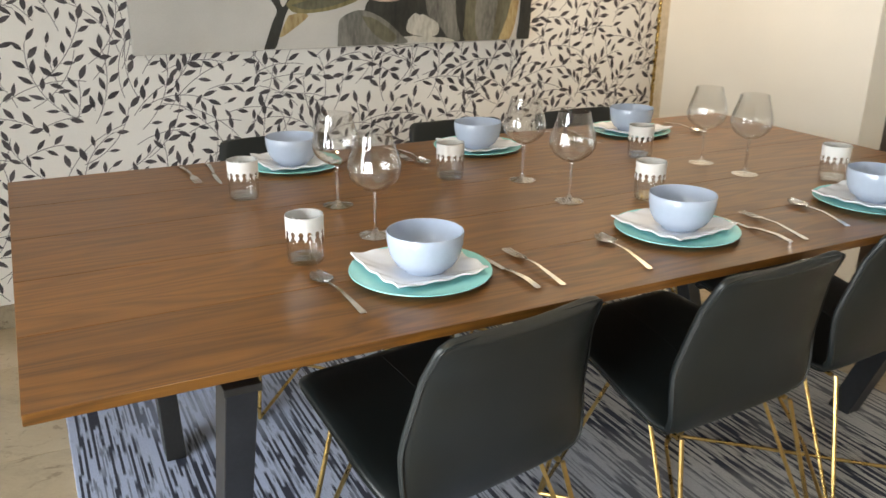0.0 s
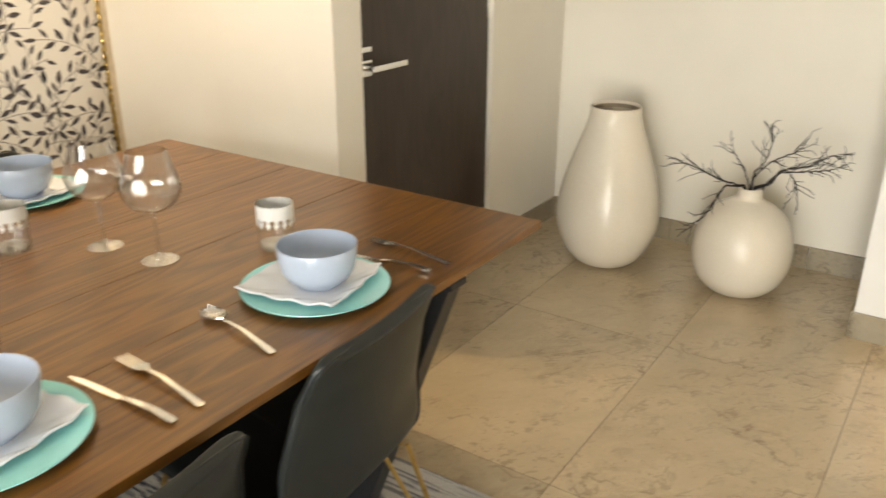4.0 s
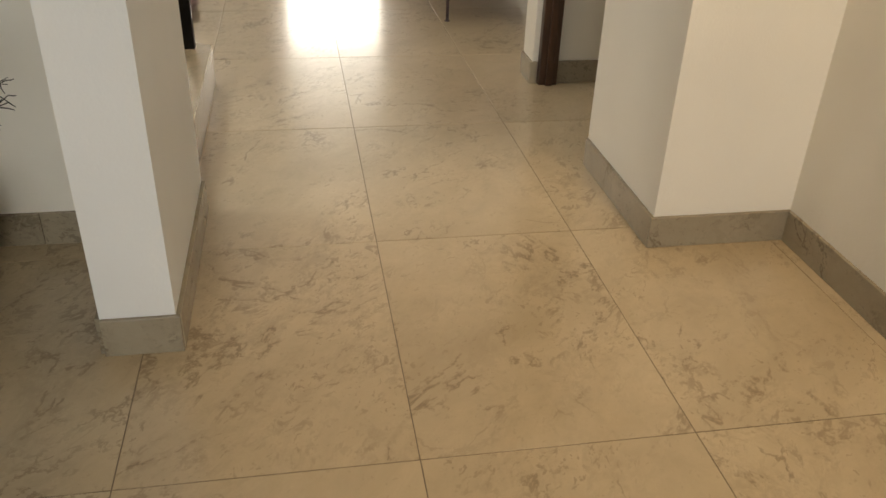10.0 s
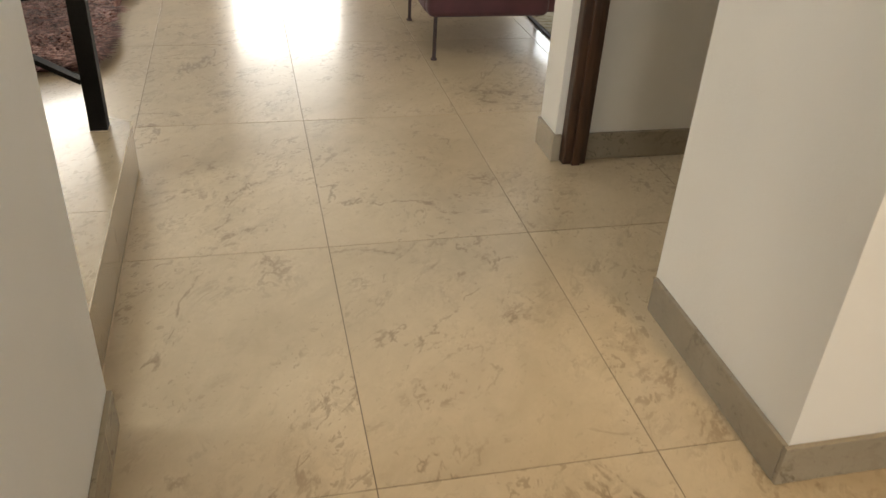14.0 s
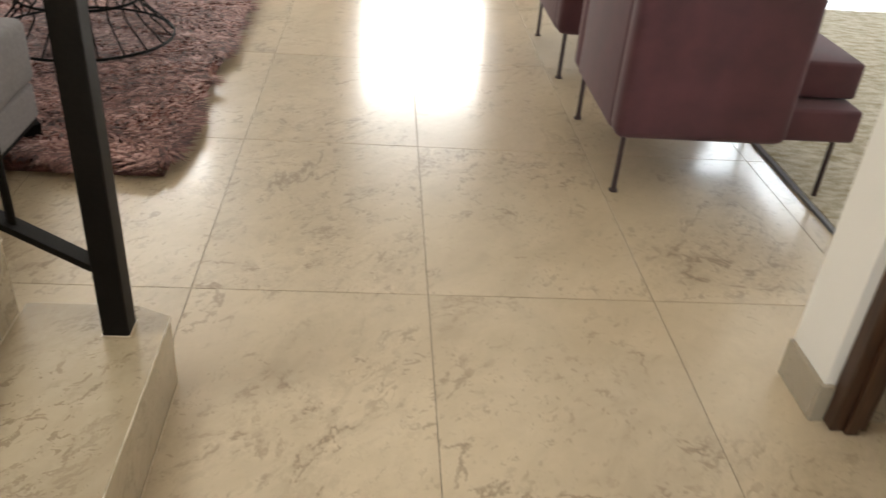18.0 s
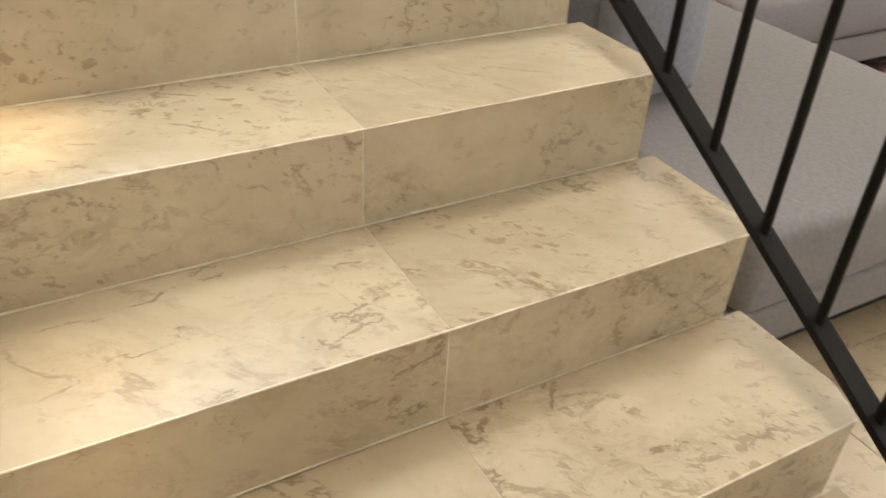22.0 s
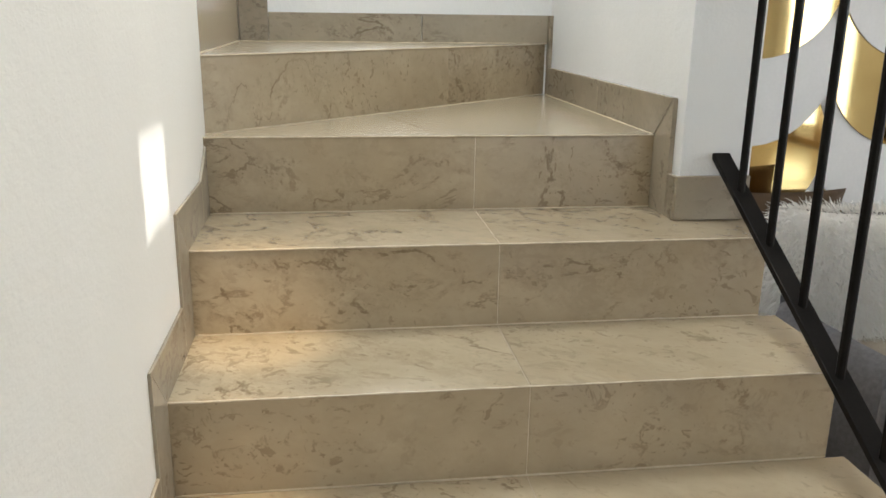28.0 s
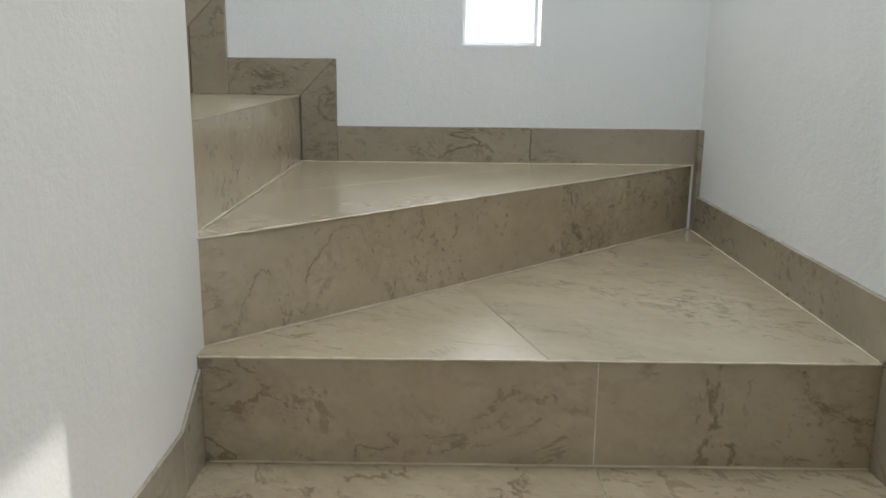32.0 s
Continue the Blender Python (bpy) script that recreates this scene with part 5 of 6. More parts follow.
def twigs():
    """Crooked limbs that spread over the vase, each with short forked twigs."""
    ob = thing("twig_bunch", "bare dark branching twigs standing in the round vase", "twigs", pose(-1.135, -0.285, 0.429))
    rng = random.Random(11)
    limbs = [([(-0.05, 0.004), (-0.128, 0.018), (-0.216, 0.049), (-0.305, 0.070)], 0.0050, -0.03, 12), ([(-0.053, 0.002), (-0.10, -0.004), (-0.128, -0.066), (-0.16, -0.128), (-0.234, -0.203)], 0.0046, -0.10, 12),
             ([(-0.013, 0.01), (-0.04, 0.066), (-0.084, 0.115), (-0.10, 0.126)], 0.0036, 0.02, 3), ([(0.004, 0.01), (0.009, 0.066), (0.04, 0.11), (0.057, 0.19), (0.044, 0.26)], 0.0042, 0.0, 7),
             ([(0.006, 0.04), (0.057, 0.106), (0.11, 0.141), (0.159, 0.168), (0.181, 0.22)], 0.0040, 0.03, 6), ([(0.03, 0.008), (0.075, 0.035), (0.11, 0.088), (0.155, 0.106), (0.234, 0.137), (0.287, 0.177), (0.336, 0.181)], 0.0060, -0.04, 9),
             ([(0.03, 0.008), (0.080, 0.035), (0.112, 0.084), (0.165, 0.10), (0.234, 0.115), (0.305, 0.133), (0.353, 0.163)], 0.0046, -0.06, 11), ([(0.10, 0.075), (0.146, 0.093), (0.181, 0.066), (0.199, 0.031), (0.216, -0.027)], 0.0034, -0.09, 7)]
    def crook(bm, p, d, length, r, depth):
        pts, n = [Vector(p)], max(2, int(length / 0.018))
        for i in range(n):
            d = (d + Vector((rng.uniform(-1, 1), rng.uniform(-1, 1), rng.uniform(-1, 1))) * 0.26).normalized()
            pts.append(pts[-1] + d * length / n)
            if depth and i and rng.random() < 0.55:
                q = Vector((rng.uniform(-1, 1), rng.uniform(-1, 1), rng.uniform(-1, 1))).normalized()
                crook(bm, pts[-1], (d + q * 0.75).normalized(), length * rng.uniform(0.35, 0.6), r * 0.8, depth - 1)
        bm_tube(bm, pts, [r * (1 - 0.4 * i / n) for i in range(n + 1)], 5)
    for line, r, drift, sprays in limbs:
        bm = bmesh.new()
        pts = spline([(line[0][0] * 0.15, 0, -0.20), (line[0][0] * 0.4, 0, -0.012)] + [(x * 0.90, drift * (i + 1) / len(line), z * 0.97) for i, (x, z) in enumerate(line)], 5)
        n = len(pts)
        pts = [p + Vector((rng.uniform(-1, 1), rng.uniform(-1, 1), rng.uniform(-1, 1))) * (0.003 if i > 9 else 0.0) for i, p in enumerate(pts)]
        bm_tube(bm, pts, [max(0.0015, 0.95 * r * (1 - 0.75 * max(0, i - 8) / n)) for i in range(n)], 6)
        for k in range(int(sprays * 1.7)):
            i = rng.randrange(n // 2, n - 1)
            d = (pts[i + 1] - pts[i - 1]).normalized()
            q = Vector((rng.uniform(-1, 1), rng.uniform(-1, 1), rng.uniform(-0.7, 1))).normalized()
            crook(bm, pts[i], (d * 0.9 + q * 0.7).normalized(), rng.uniform(0.030, 0.080), 0.0018, 1)
        part("twig", bm, TWIG, ob)
    return ob


twigs()

# ---- passage jamb ----
jamb = thing("door_frame", "dark brown wooden door jamb at the side passage", "door frame", pose(0.862, 1.372, 0))
part("jamb", box(0.0, 0.085, -0.042, 0.0, 0, 2.1, 0.004), JAMBW, jamb)
part("stop", box(0.03, 0.06, -0.054, -0.0425, 0, 2.1, 0.002), JAMBW, jamb)
part("head", box(0.0, 0.085, -0.88, -0.0425, 2.02, 2.1, 0.004), JAMBW, jamb)


# ---- living room ----
def rounded(x0, x1, y0, y1, z0, z1, r=0.04, puff=0.0, cuts=5):
    """A cushion: a box with round edges whose top swells."""
    bm = box(x0, x1, y0, y1, z0, z1, r, 4)
    if puff:
        bmesh.ops.subdivide_edges(bm, edges=[e for e in bm.edges if e.calc_length() > 0.15], cuts=cuts, use_grid_fill=True)
        cx, cy, hx, hy = (x0 + x1) / 2, (y0 + y1) / 2, (x1 - x0) / 2, (y1 - y0) / 2
        for v in bm.verts:
            u, w = (v.co.x - cx) / hx, (v.co.y - cy) / hy
            k = max(0, 1 - u * u) * max(0, 1 - w * w)
            v.co.z += puff * k * (1 if v.co.z > (z0 + z1) / 2 else -0.3)
    return bm


sofa = thing("corner_sofa", "grey woven corner sofa with a chaise beside the stairs", "sofa", pose(-2.2, 2.6, 0))
def lsofa(name, mat_, x0, x1, y0, y1, z0, z1, r=0.03, puff=0.0, label=""):
    return spart(name, turned(rounded(x0, x1, y0, y1, z0, z1, r, puff), Matrix.Translation((2.2, -2.6, 0))), mat_, sofa, label, angle=60)
lsofa("chaise_base", FABRIC, -3.25, -1.225, 1.62, 2.60, 0.10, 0.215, 0.012)
lsofa("chaise_cushion", FABRIC, -2.60, -1.215, 1.615, 2.61, 0.217, 0.42, 0.03, 0.006)
part("plinth", turned(boxes((-3.24, -1.232, 1.628, 2.592, 0.086, 0.0995), (-3.24, -2.31, 2.592, 4.89, 0.086, 0.0995)), Matrix.Translation((2.2, -2.6, 0))), STEEL, sofa, "black base frame")
lsofa("seat_base", FABRIC, -3.25, -2.30, 2.603, 4.90, 0.10, 0.215, 0.012)
lsofa("seat_cushion", FABRIC, -2.95, -2.29, 2.613, 3.75, 0.217, 0.42, 0.03, 0.006)
lsofa("seat_cushion", FABRIC, -2.95, -2.29, 3.756, 4.88, 0.217, 0.42, 0.03, 0.006)
lsofa("back", FABRIC, -3.25, -2.97, 2.40, 4.90, 0.217, 0.80, 0.04)
lsofa("back_rest", FABRIC, -3.25, -2.97, 1.64, 2.396, 0.217, 0.52, 0.04)
for x, y in ((-1.256, 2.572), (-1.256, 1.656), (-3.15, 1.70), (-2.40, 4.80), (-3.15, 4.80)):
    part("foot", turned(lathe([(0, 0), (0.026, 0), (0.042, 0.078), (0.042, 0.0855), (0, 0.0858)], 4), Matrix.Translation((x + 2.2, y - 2.6, 0))), STEEL, sofa)


def cushion(name, label, mat_, m, w=0.48, d=0.16, h=0.44, cat="pillow"):
    ob = thing(name, label, cat, m)
    bm = bmesh.new()
    n = 14
    for s in (-1, 1):
        rows = []
        for i in range(n + 1):
            row = []
            for j in range(n + 1):
                u, v = -1 + 2 * i / n, -1 + 2 * j / n
                t = (max(0, 1 - abs(u) ** 2.6) * max(0, 1 - abs(v) ** 2.6)) ** 0.5
                pinch = 1 - 0.07 * (1 - abs(v) ** 2) * abs(u) ** 4
                pinch2 = 1 - 0.07 * (1 - abs(u) ** 2) * abs(v) ** 4
                row.append(bm.verts.new((u * w / 2 * pinch, s * d / 2 * t, h / 2 + v * h / 2 * pinch2)))
            rows.append(row)
        for r, q in zip(rows, rows[1:]):
            for j in range(n):
                bm.faces.new((r[j], r[j + 1], q[j + 1], q[j]))
    bmesh.ops.remove_doubles(bm, verts=bm.verts, dist=0.0005)
    bmesh.ops.recalc_face_normals(bm, faces=bm.faces)
    spart("cover", bm, mat_, ob, angle=70)
    return ob


cushion("throw_pillow", "blue-grey woven throw pillow standing on the chaise", FABRICD, pose(-1.80, 1.80, 0.425, -3, 0, 96), 0.36, 0.13, 0.38)
cushion("throw_pillow", "dark slate throw pillow behind a lighter one", FABRICD, pose(-2.16, 1.745, 0.425, -6, 0, 4), 0.54, 0.16, 0.34)
cushion("throw_pillow", "brown velvet throw pillow against the sofa back", mottled("brown_velvet", (0.05, 0.028, 0.012), (0.10, 0.06, 0.03), 8, 300, 0.8, relief=0.2), pose(-3.13, 2.10, 0.525, 8, 0, 90), 0.50, 0.20, 0.40)
cushion("throw_pillow", "beige woven throw pillow lying flat under a fur pillow", mottled("beige_weave", (0.30, 0.25, 0.19), (0.44, 0.38, 0.30), 12, 300, 0.9, relief=0.25), pose(-2.62, 2.20, 0.50, 90, 0, 78) @ pose(0, 0, -0.22), 0.50, 0.13, 0.46)


def fur_pillow():
    ob = cushion("fur_pillow", "fluffy white fur pillow on the sofa", FUR, pose(-2.70, 2.12, 0.47, 12, 0, 78), 0.52, 0.20, 0.50)
    rng = random.Random(3)
    bm = bmesh.new()
    for i in range(9000):
        u, v, s = rng.uniform(-1, 1), rng.uniform(-1, 1), rng.choice((-1, 1))
        t = (max(0, 1 - abs(u) ** 2.6) * max(0, 1 - abs(v) ** 2.6)) ** 0.5
        p = Vector((u * 0.255, s * 0.10 * t, 0.25 + v * 0.245))
        d = Vector((u * 0.8, s * (0.5 + t), v * 0.8 - 0.3)).normalized() + Vector((rng.uniform(-1, 1), rng.uniform(-1, 1), rng.uniform(-1, 1))) * 0.5
        d.normalize()
        L = rng.uniform(0.03, 0.055)
        q = p + d * L * 0.6 + Vector((0, 0, -0.004))
        e = p + d * L + Vector((rng.uniform(-0.008, 0.008), rng.uniform(-0.008, 0.008), -0.012))
        sd = d.orthogonal().normalized() * 0.0022
        a, b, c, f = bm.verts.new(p - sd), bm.verts.new(p + sd), bm.verts.new(q + sd * 0.7), bm.verts.new(q - sd * 0.7)
        g = bm.verts.new(e)
        bm.faces.new((a, b, c, f))
        bm.faces.new((f, c, g))
    tagged(part("fur", bm, FUR, ob), kind="stuff")


fur_pillow()

shag = tagged(part("shag_rug", box(-3.0, -0.80, 2.40, 5.3, 0.0, 0.022, 0.006), SHAG), "maroon and pink shaggy pile rug by the sofa", "rug")


def pile():
    rng = random.Random(8)
    verts, faces = [], []
    def tuft(x, y):
        a = rng.gauss(2.6 * math.sin(7.0 * x + 3.0 * math.sin(5.0 * y)) + 2.0 * math.cos(9.0 * y + x), 0.55)
        lean = rng.uniform(0.022, 0.062)
        h = rng.uniform(0.020, 0.048)
        dx, dy = math.cos(a) * lean, math.sin(a) * lean
        w = rng.uniform(0.004, 0.0085)
        sx, sy = -math.sin(a) * w, math.cos(a) * w
        k = len(verts)
        z = 0.014
        verts.extend([(x - sx, y - sy, z), (x + sx, y + sy, z), (x + dx * 0.6 + sx, y + dy * 0.6 + sy, z + h * 0.8), (x + dx * 0.6 - sx, y + dy * 0.6 - sy, z + h * 0.8), (x + dx * 1.5, y + dy * 1.5, z + h * 0.75)])
        faces.extend([(k, k + 1, k + 2, k + 3), (k + 3, k + 2, k + 4)])
    for i in range(72000):
        x, y = -0.80 - 1.45 * rng.random() ** 1.25, 2.40 + 2.6 * rng.random() ** 1.2
        tuft(x, y)
    me = bpy.data.meshes.new("pile")
    me.from_pydata(verts, [], faces)
    me.materials.append(PILE)
    ob = new("tuft_layer", me)
    ob.parent = shag
    tagged(ob, kind="stuff")


def pile_material():
    m, n, l, b = material("shag_strands", 0.9, 0.0, Sheen_Weight=0.3)
    geo = n.new("ShaderNodeNewGeometry")
    v = coords(n, l)
    big = noise_node(n, l, v, 9, 4, 0.6)
    f = math_node(n, l, "ADD", math_node(n, l, "MULTIPLY", geo.outputs["Random Per Island"], 0.45), math_node(n, l, "MULTIPLY", big, 0.6))
    l.new(ramp(n, l, f, (0.30, (0.050, 0.014, 0.010)), (0.55, (0.22, 0.076, 0.056)), (0.80, (0.58, 0.34, 0.29))), b.inputs["Base Color"])
    return m


PILE = pile_material()
pile()


def wire_table():
    """A low round table on a cage of black wire."""
    ob = thing("wire_coffee_table", "low round coffee table on a black wire cage", "coffee table", pose(-1.38, 3.56, 0.02))
    spart("tabletop", lathe([(0, 0.395), (0.435, 0.395), (0.44, 0.40), (0.44, 0.415), (0.0, 0.42)], 56), mottled("pale_stone_top", (0.50, 0.48, 0.45), (0.66, 0.64, 0.60), 5, 60, 0.25, relief=0.02), ob, "pale stone top")
    for z, r in ((0.392, 0.442), (0.045, 0.36), (0.20, 0.24)):
        ring = [(r * math.cos(a), r * math.sin(a), z) for a in [2 * math.pi * i / 48 for i in range(49)]]
        spart("ring", tube(ring, 0.006, 8), STEEL, ob)
    for i in range(22):
        a = 2 * math.pi * i / 22
        c, s = math.cos(a), math.sin(a)
        spart("wire", tube(spline([(0.43 * c, 0.43 * s, 0.388), (0.245 * c, 0.245 * s, 0.20), (0.36 * c, 0.36 * s, 0.045)], 4), 0.004, 6), STEEL, ob)
    return ob


wire_table()


def armchair(m):
    """A square velvet armchair on thin legs; it faces +x, its origin at the floor under the back corner's line."""
    ob = thing("armchair", "purple velvet armchair on thin dark legs", "armchair", m, "purple armchairs")
    spart("arm", rounded(0.0, 0.56, 0.0, 0.10, 0.20, 0.69, 0.034), VELVET, ob, angle=60)
    spart("arm", rounded(0.0, 0.56, 0.60, 0.70, 0.20, 0.69, 0.034), VELVET, ob, angle=60)
    spart("back", rounded(0.002, 0.13, 0.085, 0.615, 0.20, 0.692, 0.02), VELVET, ob, angle=60)
    spart("seat_base", rounded(0.10, 0.79, 0.02, 0.68, 0.215, 0.325, 0.014), VELVET, ob, angle=60)
    spart("seat_cushion", rounded(0.135, 0.795, 0.102, 0.598, 0.332, 0.452, 0.014, 0.008), VELVET, ob, angle=60)
    for x, y in ((0.045, 0.05), (0.045, 0.65), (0.735, 0.05), (0.735, 0.65)):
        leg = spart("leg", tube([(x, y, 0.0), (x, y, 0.215)], 0.009, 10), mottled("dark_leg_paint", (0.03, 0.015, 0.016), (0.05, 0.025, 0.026), 8, 60, 0.4, relief=0.0) if "leg_paint" not in MADE else MADE["leg_paint"], ob)
        MADE.setdefault("leg_paint", leg.data.materials[0])
        spart("foot", turned(lathe([(0, 0.0), (0.015, 0.0), (0.015, 0.006), (0, 0.006)], 16), Matrix.Translation((x, y, 0))), MADE["leg_paint"], leg)
    return ob


a1 = armchair(pose(0.592, 2.385, 0))
copy_thing(a1, pose(0.596, 3.435, 0))
p1 = cushion("velvet_pillow", "purple velvet pillow leaning on the armchair back", VELVET, pose(0.838, 2.72, 0.455, 0, 0, 90) @ pose(0, 0, 0, 24, 0, 0) @ pose(0, 0, 0, 0, 14, 0), 0.46, 0.20, 0.40)
copy_thing(p1, pose(0.842, 3.77, 0.455, 0, 0, 90) @ pose(0, 0, 0, 24, 0, 0) @ pose(0, 0, 0, 0, 14, 0))

rug2 = tagged(part("pale_rug", box(1.30, 3.6, 1.75, 4.9, 0.0, 0.012, 0.004), mottled("pale_beige_pile", (0.30, 0.24, 0.13), (0.66, 0.61, 0.49), 14, 70, 0.95, relief=0.7, dist=0.012, stretch=(1.0, 2.2, 1.0))), "pale beige tufted rug with a dark border", "rug")
part("border", boxes((1.282, 1.2995, 1.75, 4.9, 0.0, 0.010), (1.30, 3.6, 1.732, 1.7495, 0, 0.010)), FABRICD, rug2, "dark bound edge")

# far window and curtains
window = thing("window_1", "bright living room window with a white frame", "window", pose((NX0 + NX1) / 2, NY + 0.12, NZ0))
window["kind"] = "structure"
ww, wh = (NX1 - NX0) / 2, NZ1 - NZ0
FRAME = plain("white_window_frame", (0.78, 0.78, 0.77), 0.35)
part("window_frame", boxes((-ww, ww, -0.03, 0.03, 0.0, 0.045), (-ww, ww, -0.03, 0.03, wh - 0.045, wh), (-ww, -ww + 0.045, -0.03, 0.03, 0.045, wh - 0.045), (ww - 0.045, ww, -0.03, 0.03, 0.045, wh - 0.045)), FRAME, window)
pane = part("pane", box(-ww + 0.045, ww - 0.045, -0.003, 0.003, 0.045, wh - 0.045), GLASS, window)
pane.visible_shadow = False
part("window_sill", box(-ww - 0.0, ww + 0.0, -0.118, -0.031, -0.02 + 0.0205, 0.012, 0.002), FRAME, window)


# unseen window, added so the sofa fill lamp has an opening
window = thing("window_3", "unseen window with a white frame, added for fill light", "window", pose(-2.1, NY + 0.12, 0.9))
window["kind"] = "structure"
part("window_frame", boxes((-0.6, 0.6, -0.03, 0.03, 0.0, 0.045), (-0.6, 0.6, -0.03, 0.03, 1.255, 1.3), (-0.6, -0.555, -0.03, 0.03, 0.045, 1.255), (0.555, 0.6, -0.03, 0.03, 0.045, 1.255)), FRAME, window)
pane = part("pane", box(-0.555, 0.555, -0.003, 0.003, 0.045, 1.255), GLASS, window)
pane.visible_shadow = False
terrace = thing("door_2", "glazed terrace door with a pale wooden frame", "door", pose((UX0 + UX1) / 2, NY + 0.12, 0))
terrace["kind"] = "structure"
uw = (UX1 - UX0) / 2
OAKF = wood("pale_oak_frame", (0.30, 0.19, 0.09), (0.46, 0.31, 0.16), 2, 0.45)
part("door_frame", boxes((-uw, uw, -0.03, 0.03, 0.0, 0.07), (-uw, uw, -0.03, 0.03, 2.12, 2.2), (-uw, -uw + 0.07, -0.03, 0.03, 0.07, 2.12), (uw - 0.07, uw, -0.03, 0.03, 0.07, 2.12), (-0.05, 0.05, -0.03, 0.03, 0.07, 2.12)), OAKF, terrace)
for s_ in (-1, 1):
    pane = part("pane", box(*sorted((s_ * 0.05, s_ * (uw - 0.07))), -0.003, 0.003, 0.07, 2.12), GLASS, terrace)
    pane.visible_shadow = False


def glazed_door(name, x0, x1):
    ob = thing(name, "tall glazed dining room door with a white frame", "door", pose((x0 + x1) / 2, -5.80, 0))
    ob["kind"] = "structure"
    w, f = (x1 - x0) / 2, 0.06
    part("door_frame", boxes((-w, w, -0.03, 0.03, 0.0, f), (-w, w, -0.03, 0.03, 2.15 - f, 2.15), (-w, -w + f, -0.03, 0.03, f, 2.15 - f), (w - f, w, -0.03, 0.03, f, 2.15 - f)), FRAME, ob)
    p = part("pane", box(-w + f, w - f, -0.003, 0.003, f, 2.15 - f), GLASS, ob)
    p.visible_shadow = False


for i, (a, b) in enumerate(SD):
    glazed_door("door_%d" % (i + 3), a, b)


def curtain(x0, x1, folds, name="curtain"):
    ob = thing(name, "tan floor-length curtain hanging in folds", "curtain", pose((x0 + x1) / 2, NY - 0.10, 0.0), "curtains")
    bm = bmesh.new()
    n, w = folds * 10, x1 - x0
    rows = []
    for z in (0.03, 0.6, 1.3, 2.0, 2.42):
        rows.append([bm.verts.new(((-w / 2 + w * i / n) * (1.14 - 0.09 * z) + 0.006 * math.sin(i * 0.9 + z), 0.042 * math.sin(2 * math.pi * i / 10 + 0.3 * z) + 0.008 * math.sin(i * 0.37), z)) for i in range(n + 1)])
    for r, q in zip(rows, rows[1:]):
        for i in range(n):
            bm.faces.new((r[i], r[i + 1], q[i + 1], q[i]))
    bmesh.ops.solidify(bm, geom=list(bm.faces), thickness=0.003)
    spart("cloth", bm, CURTAIN, ob, angle=70)
    return ob


curtain(-0.56, -0.335, 2)


def plank_door():
    """An open door leaf of two boards, standing against the wall beside the window."""
    ob = thing("plank_door", "open brown wooden plank door against the far wall", "door", pose(0.66, NY - 0.065, 0.0))
    BROWNW = wood("brown_door_wood", (0.085, 0.042, 0.020), (0.20, 0.108, 0.055), 2, 0.45)
    part("board", box(0.0, 0.205, 0.0, 0.045, 0.004, 2.1, 0.003), BROWNW, ob)
    part("board", box(0.207, 0.36, 0.0, 0.045, 0.004, 2.1, 0.003), BROWNW, ob)
    part("stile", box(0.352, 0.385, 0.010, 0.050, 0.004, 2.1, 0.003), FRAME, ob, "white painted edge strip")
    spart("knob", turned(lathe([(0, 0), (0.012, 0.0), (0.012, 0.02), (0.028, 0.03), (0.03, 0.045), (0.02, 0.055), (0, 0.057)], 20), pose(0.065, 0.0, 0.90, 90)), PORC, ob, "white knob")
    return ob


plank_door()
rod = tagged(spart("curtain_rod", tube([(-1.0, NY - 0.10, 2.44), (1.1, NY - 0.10, 2.44)], 0.012, 12), STEEL), "black curtain rod above the window", "curtain rod")

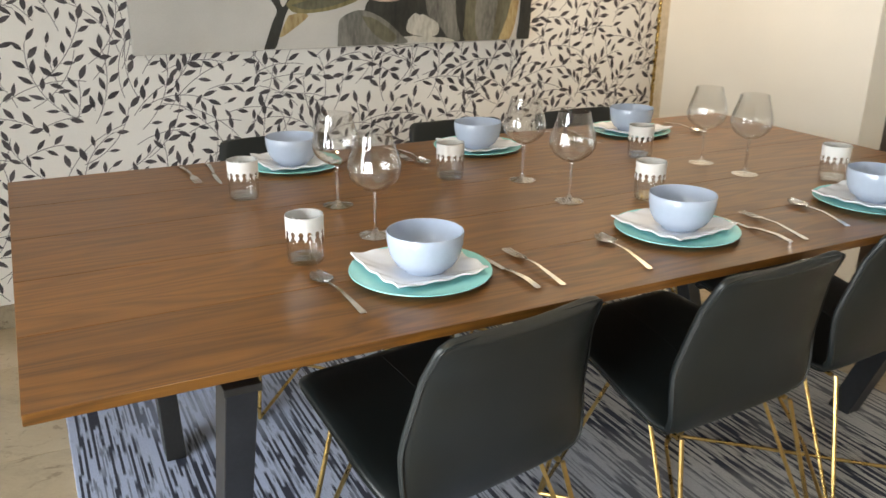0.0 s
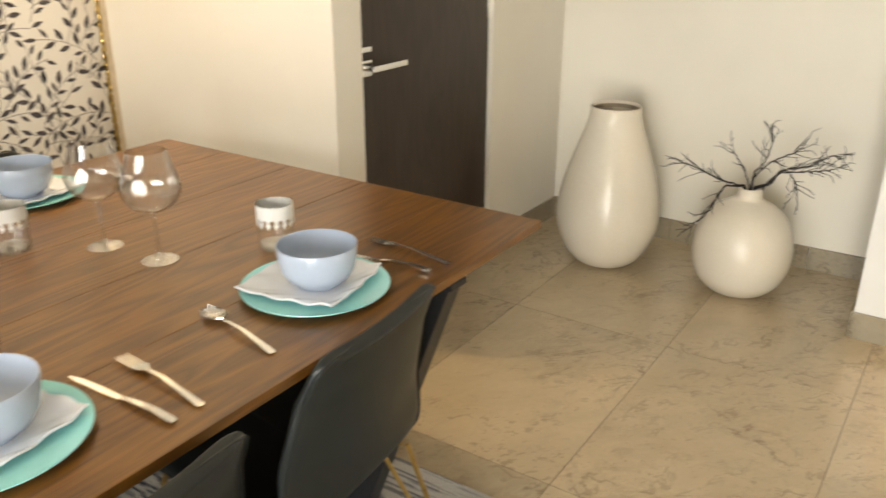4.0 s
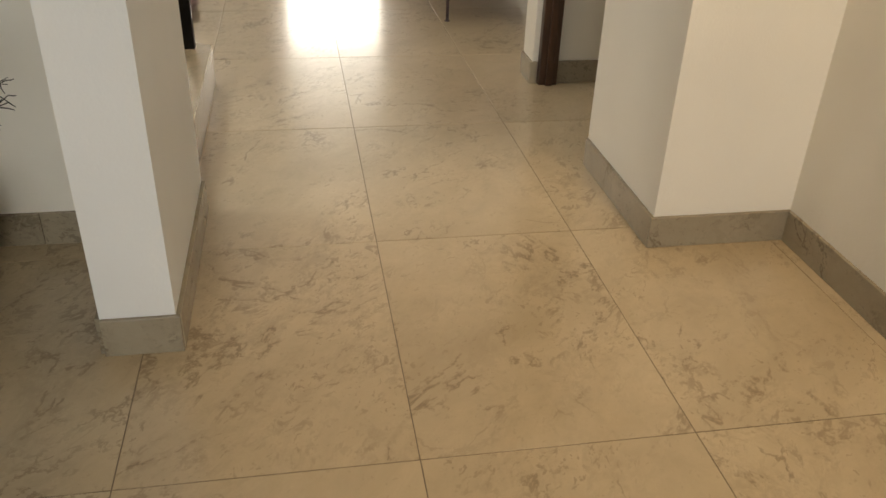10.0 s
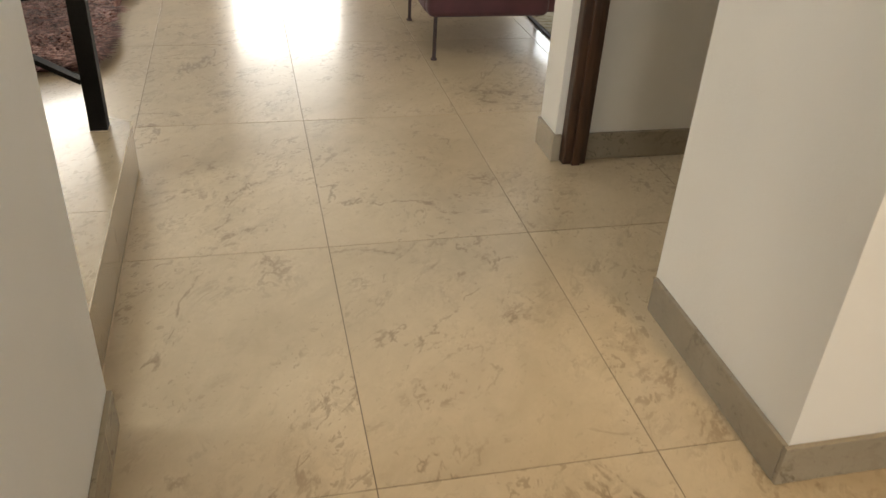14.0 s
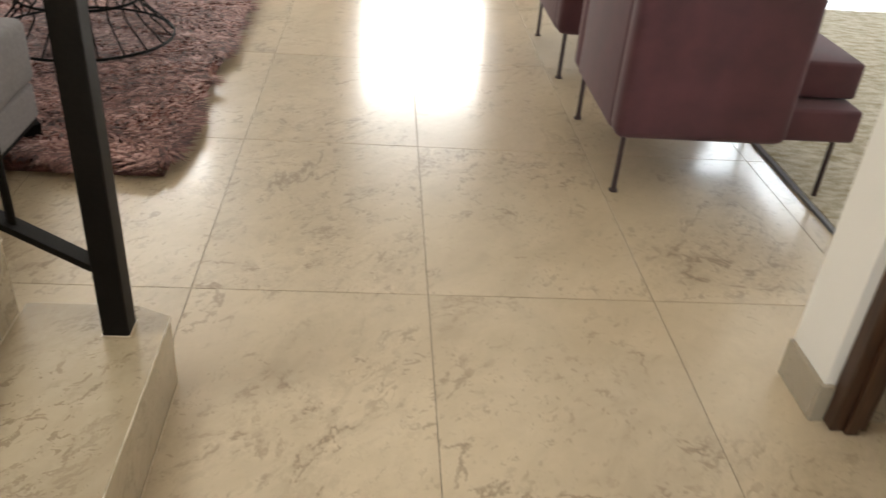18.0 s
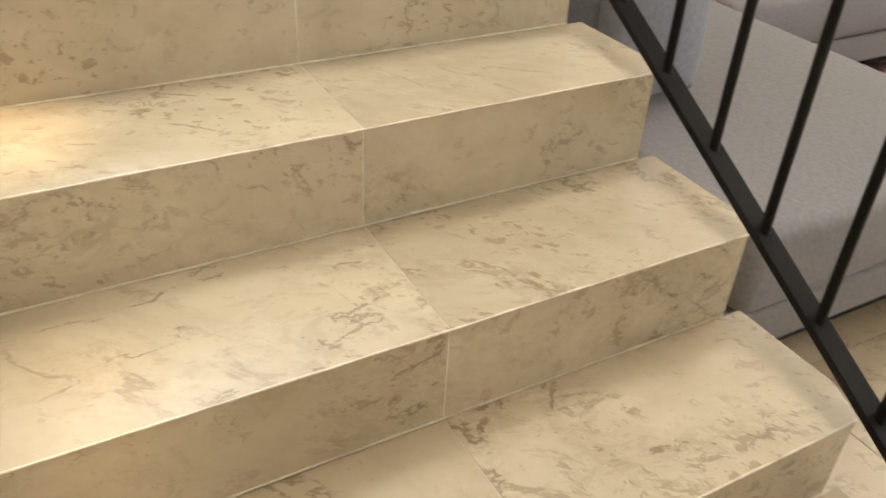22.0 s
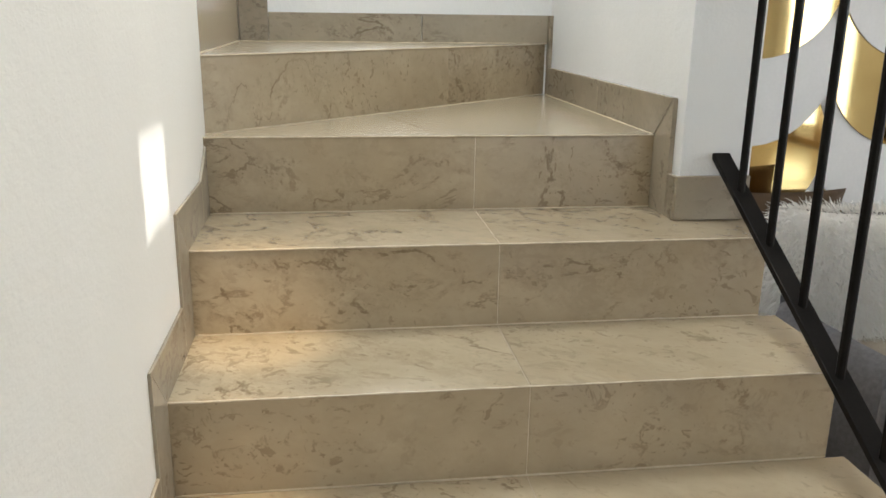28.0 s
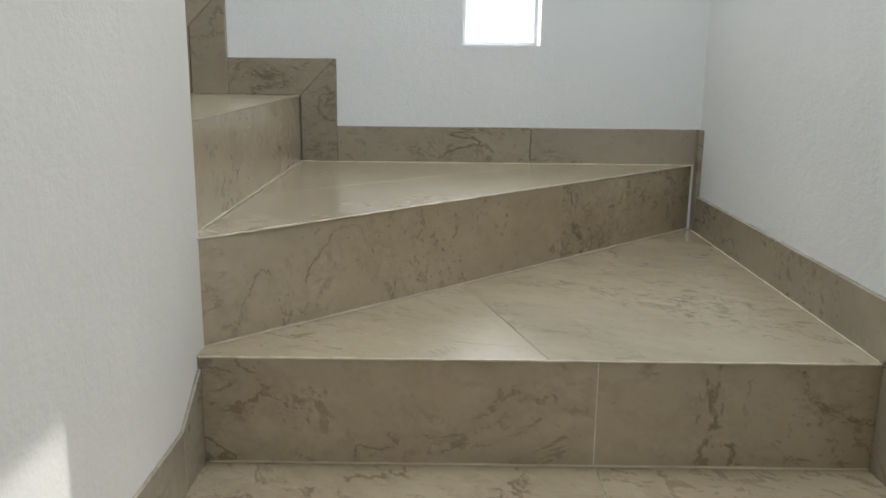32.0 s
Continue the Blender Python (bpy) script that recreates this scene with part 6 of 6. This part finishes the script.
plug = thing("plug_adapter", "black plug adapter in a socket on the far wall", "plug adapter", pose(1.75, NY, 0.26))
part("socket_plate", box(-0.045, 0.045, -0.009, -0.0005, 0.0, 0.085, 0.003), BRASS, plug, "brass socket plate")
part("body", box(-0.058, 0.058, -0.075, -0.0095, 0.035, 0.165, 0.018, 3), STEEL, plug)
part("face", box(-0.026, 0.026, -0.078, -0.0752, 0.075, 0.130, 0.002), FRAME, plug, "pale square label")

# scalloped wall mirror
mirror = thing("scallop_mirror", "overlapping gold mirror and white discs on the wall", "wall art", pose(-3.35, 2.39, 1.35))
DISC = plain("white_lacquer", (0.80, 0.79, 0.77), 0.35)
for col, gold_first in ((2.08, True), (2.70, False), (3.32, True), (3.94, False)):
    for r_ in range(6):
        zc = 1.995 - 0.32 * r_
        gold = (r_ % 2 == 1) == gold_first
        bm = lathe([(0, 0), (0.320, 0), (0.321, 0.002), (0.321, 0.004), (0.320, 0.005), (0, 0.005)], 64)
        turned(bm, Matrix.Translation((0.046 - 0.0065 * r_, col - 2.39, zc - 1.35)) @ pose(0, 0, 0, 0, 90, 0))
        spart("gold_disc" if gold else "white_disc", bm, GOLDM if gold else DISC, mirror, "polished gold mirror disc" if gold else "white lacquered disc")

# narrow stair window
slit = thing("window_2", "narrow bright window in the stair wall", "window", pose(-3.45, (SLY0 + SLY1) / 2, SLZ0))
slit["kind"] = "structure"
sh, sw = SLZ1 - SLZ0, (SLY1 - SLY0) / 2
part("window_frame", boxes((-0.02, 0.02, -sw, sw, 0, 0.012), (-0.02, 0.02, -sw, sw, sh - 0.012, sh), (-0.02, 0.02, -sw, -sw + 0.01, 0.012, sh - 0.012), (-0.02, 0.02, sw - 0.01, sw, 0.012, sh - 0.012)), FRAME, slit)
pane = part("pane", box(-0.003, 0.003, -sw + 0.01, sw - 0.01, 0.012, sh - 0.012), GLASS, slit)
pane.visible_shadow = False

# ---- floor tiles ----
TW, TL = 0.600, 0.903
tile_bm = prism([(0.0012, 0.0012), (TW - 0.0012, 0.0012), (TW - 0.0012, TL - 0.0012), (0.0012, TL - 0.0012)], -0.012, 0.0, 0.0005)
tile_me = bpy.data.meshes.new("floor_tile")
tile_bm.to_mesh(tile_me)
tile_bm.free()
tile_me.materials.append(FLOOR)
for i in range(-6, 8):
    for j in range(-8, 7):
        ob = new("floor_tile", tile_me)
        ob.parent = floor
        ob.location = (i * TW, j * TL, 0)
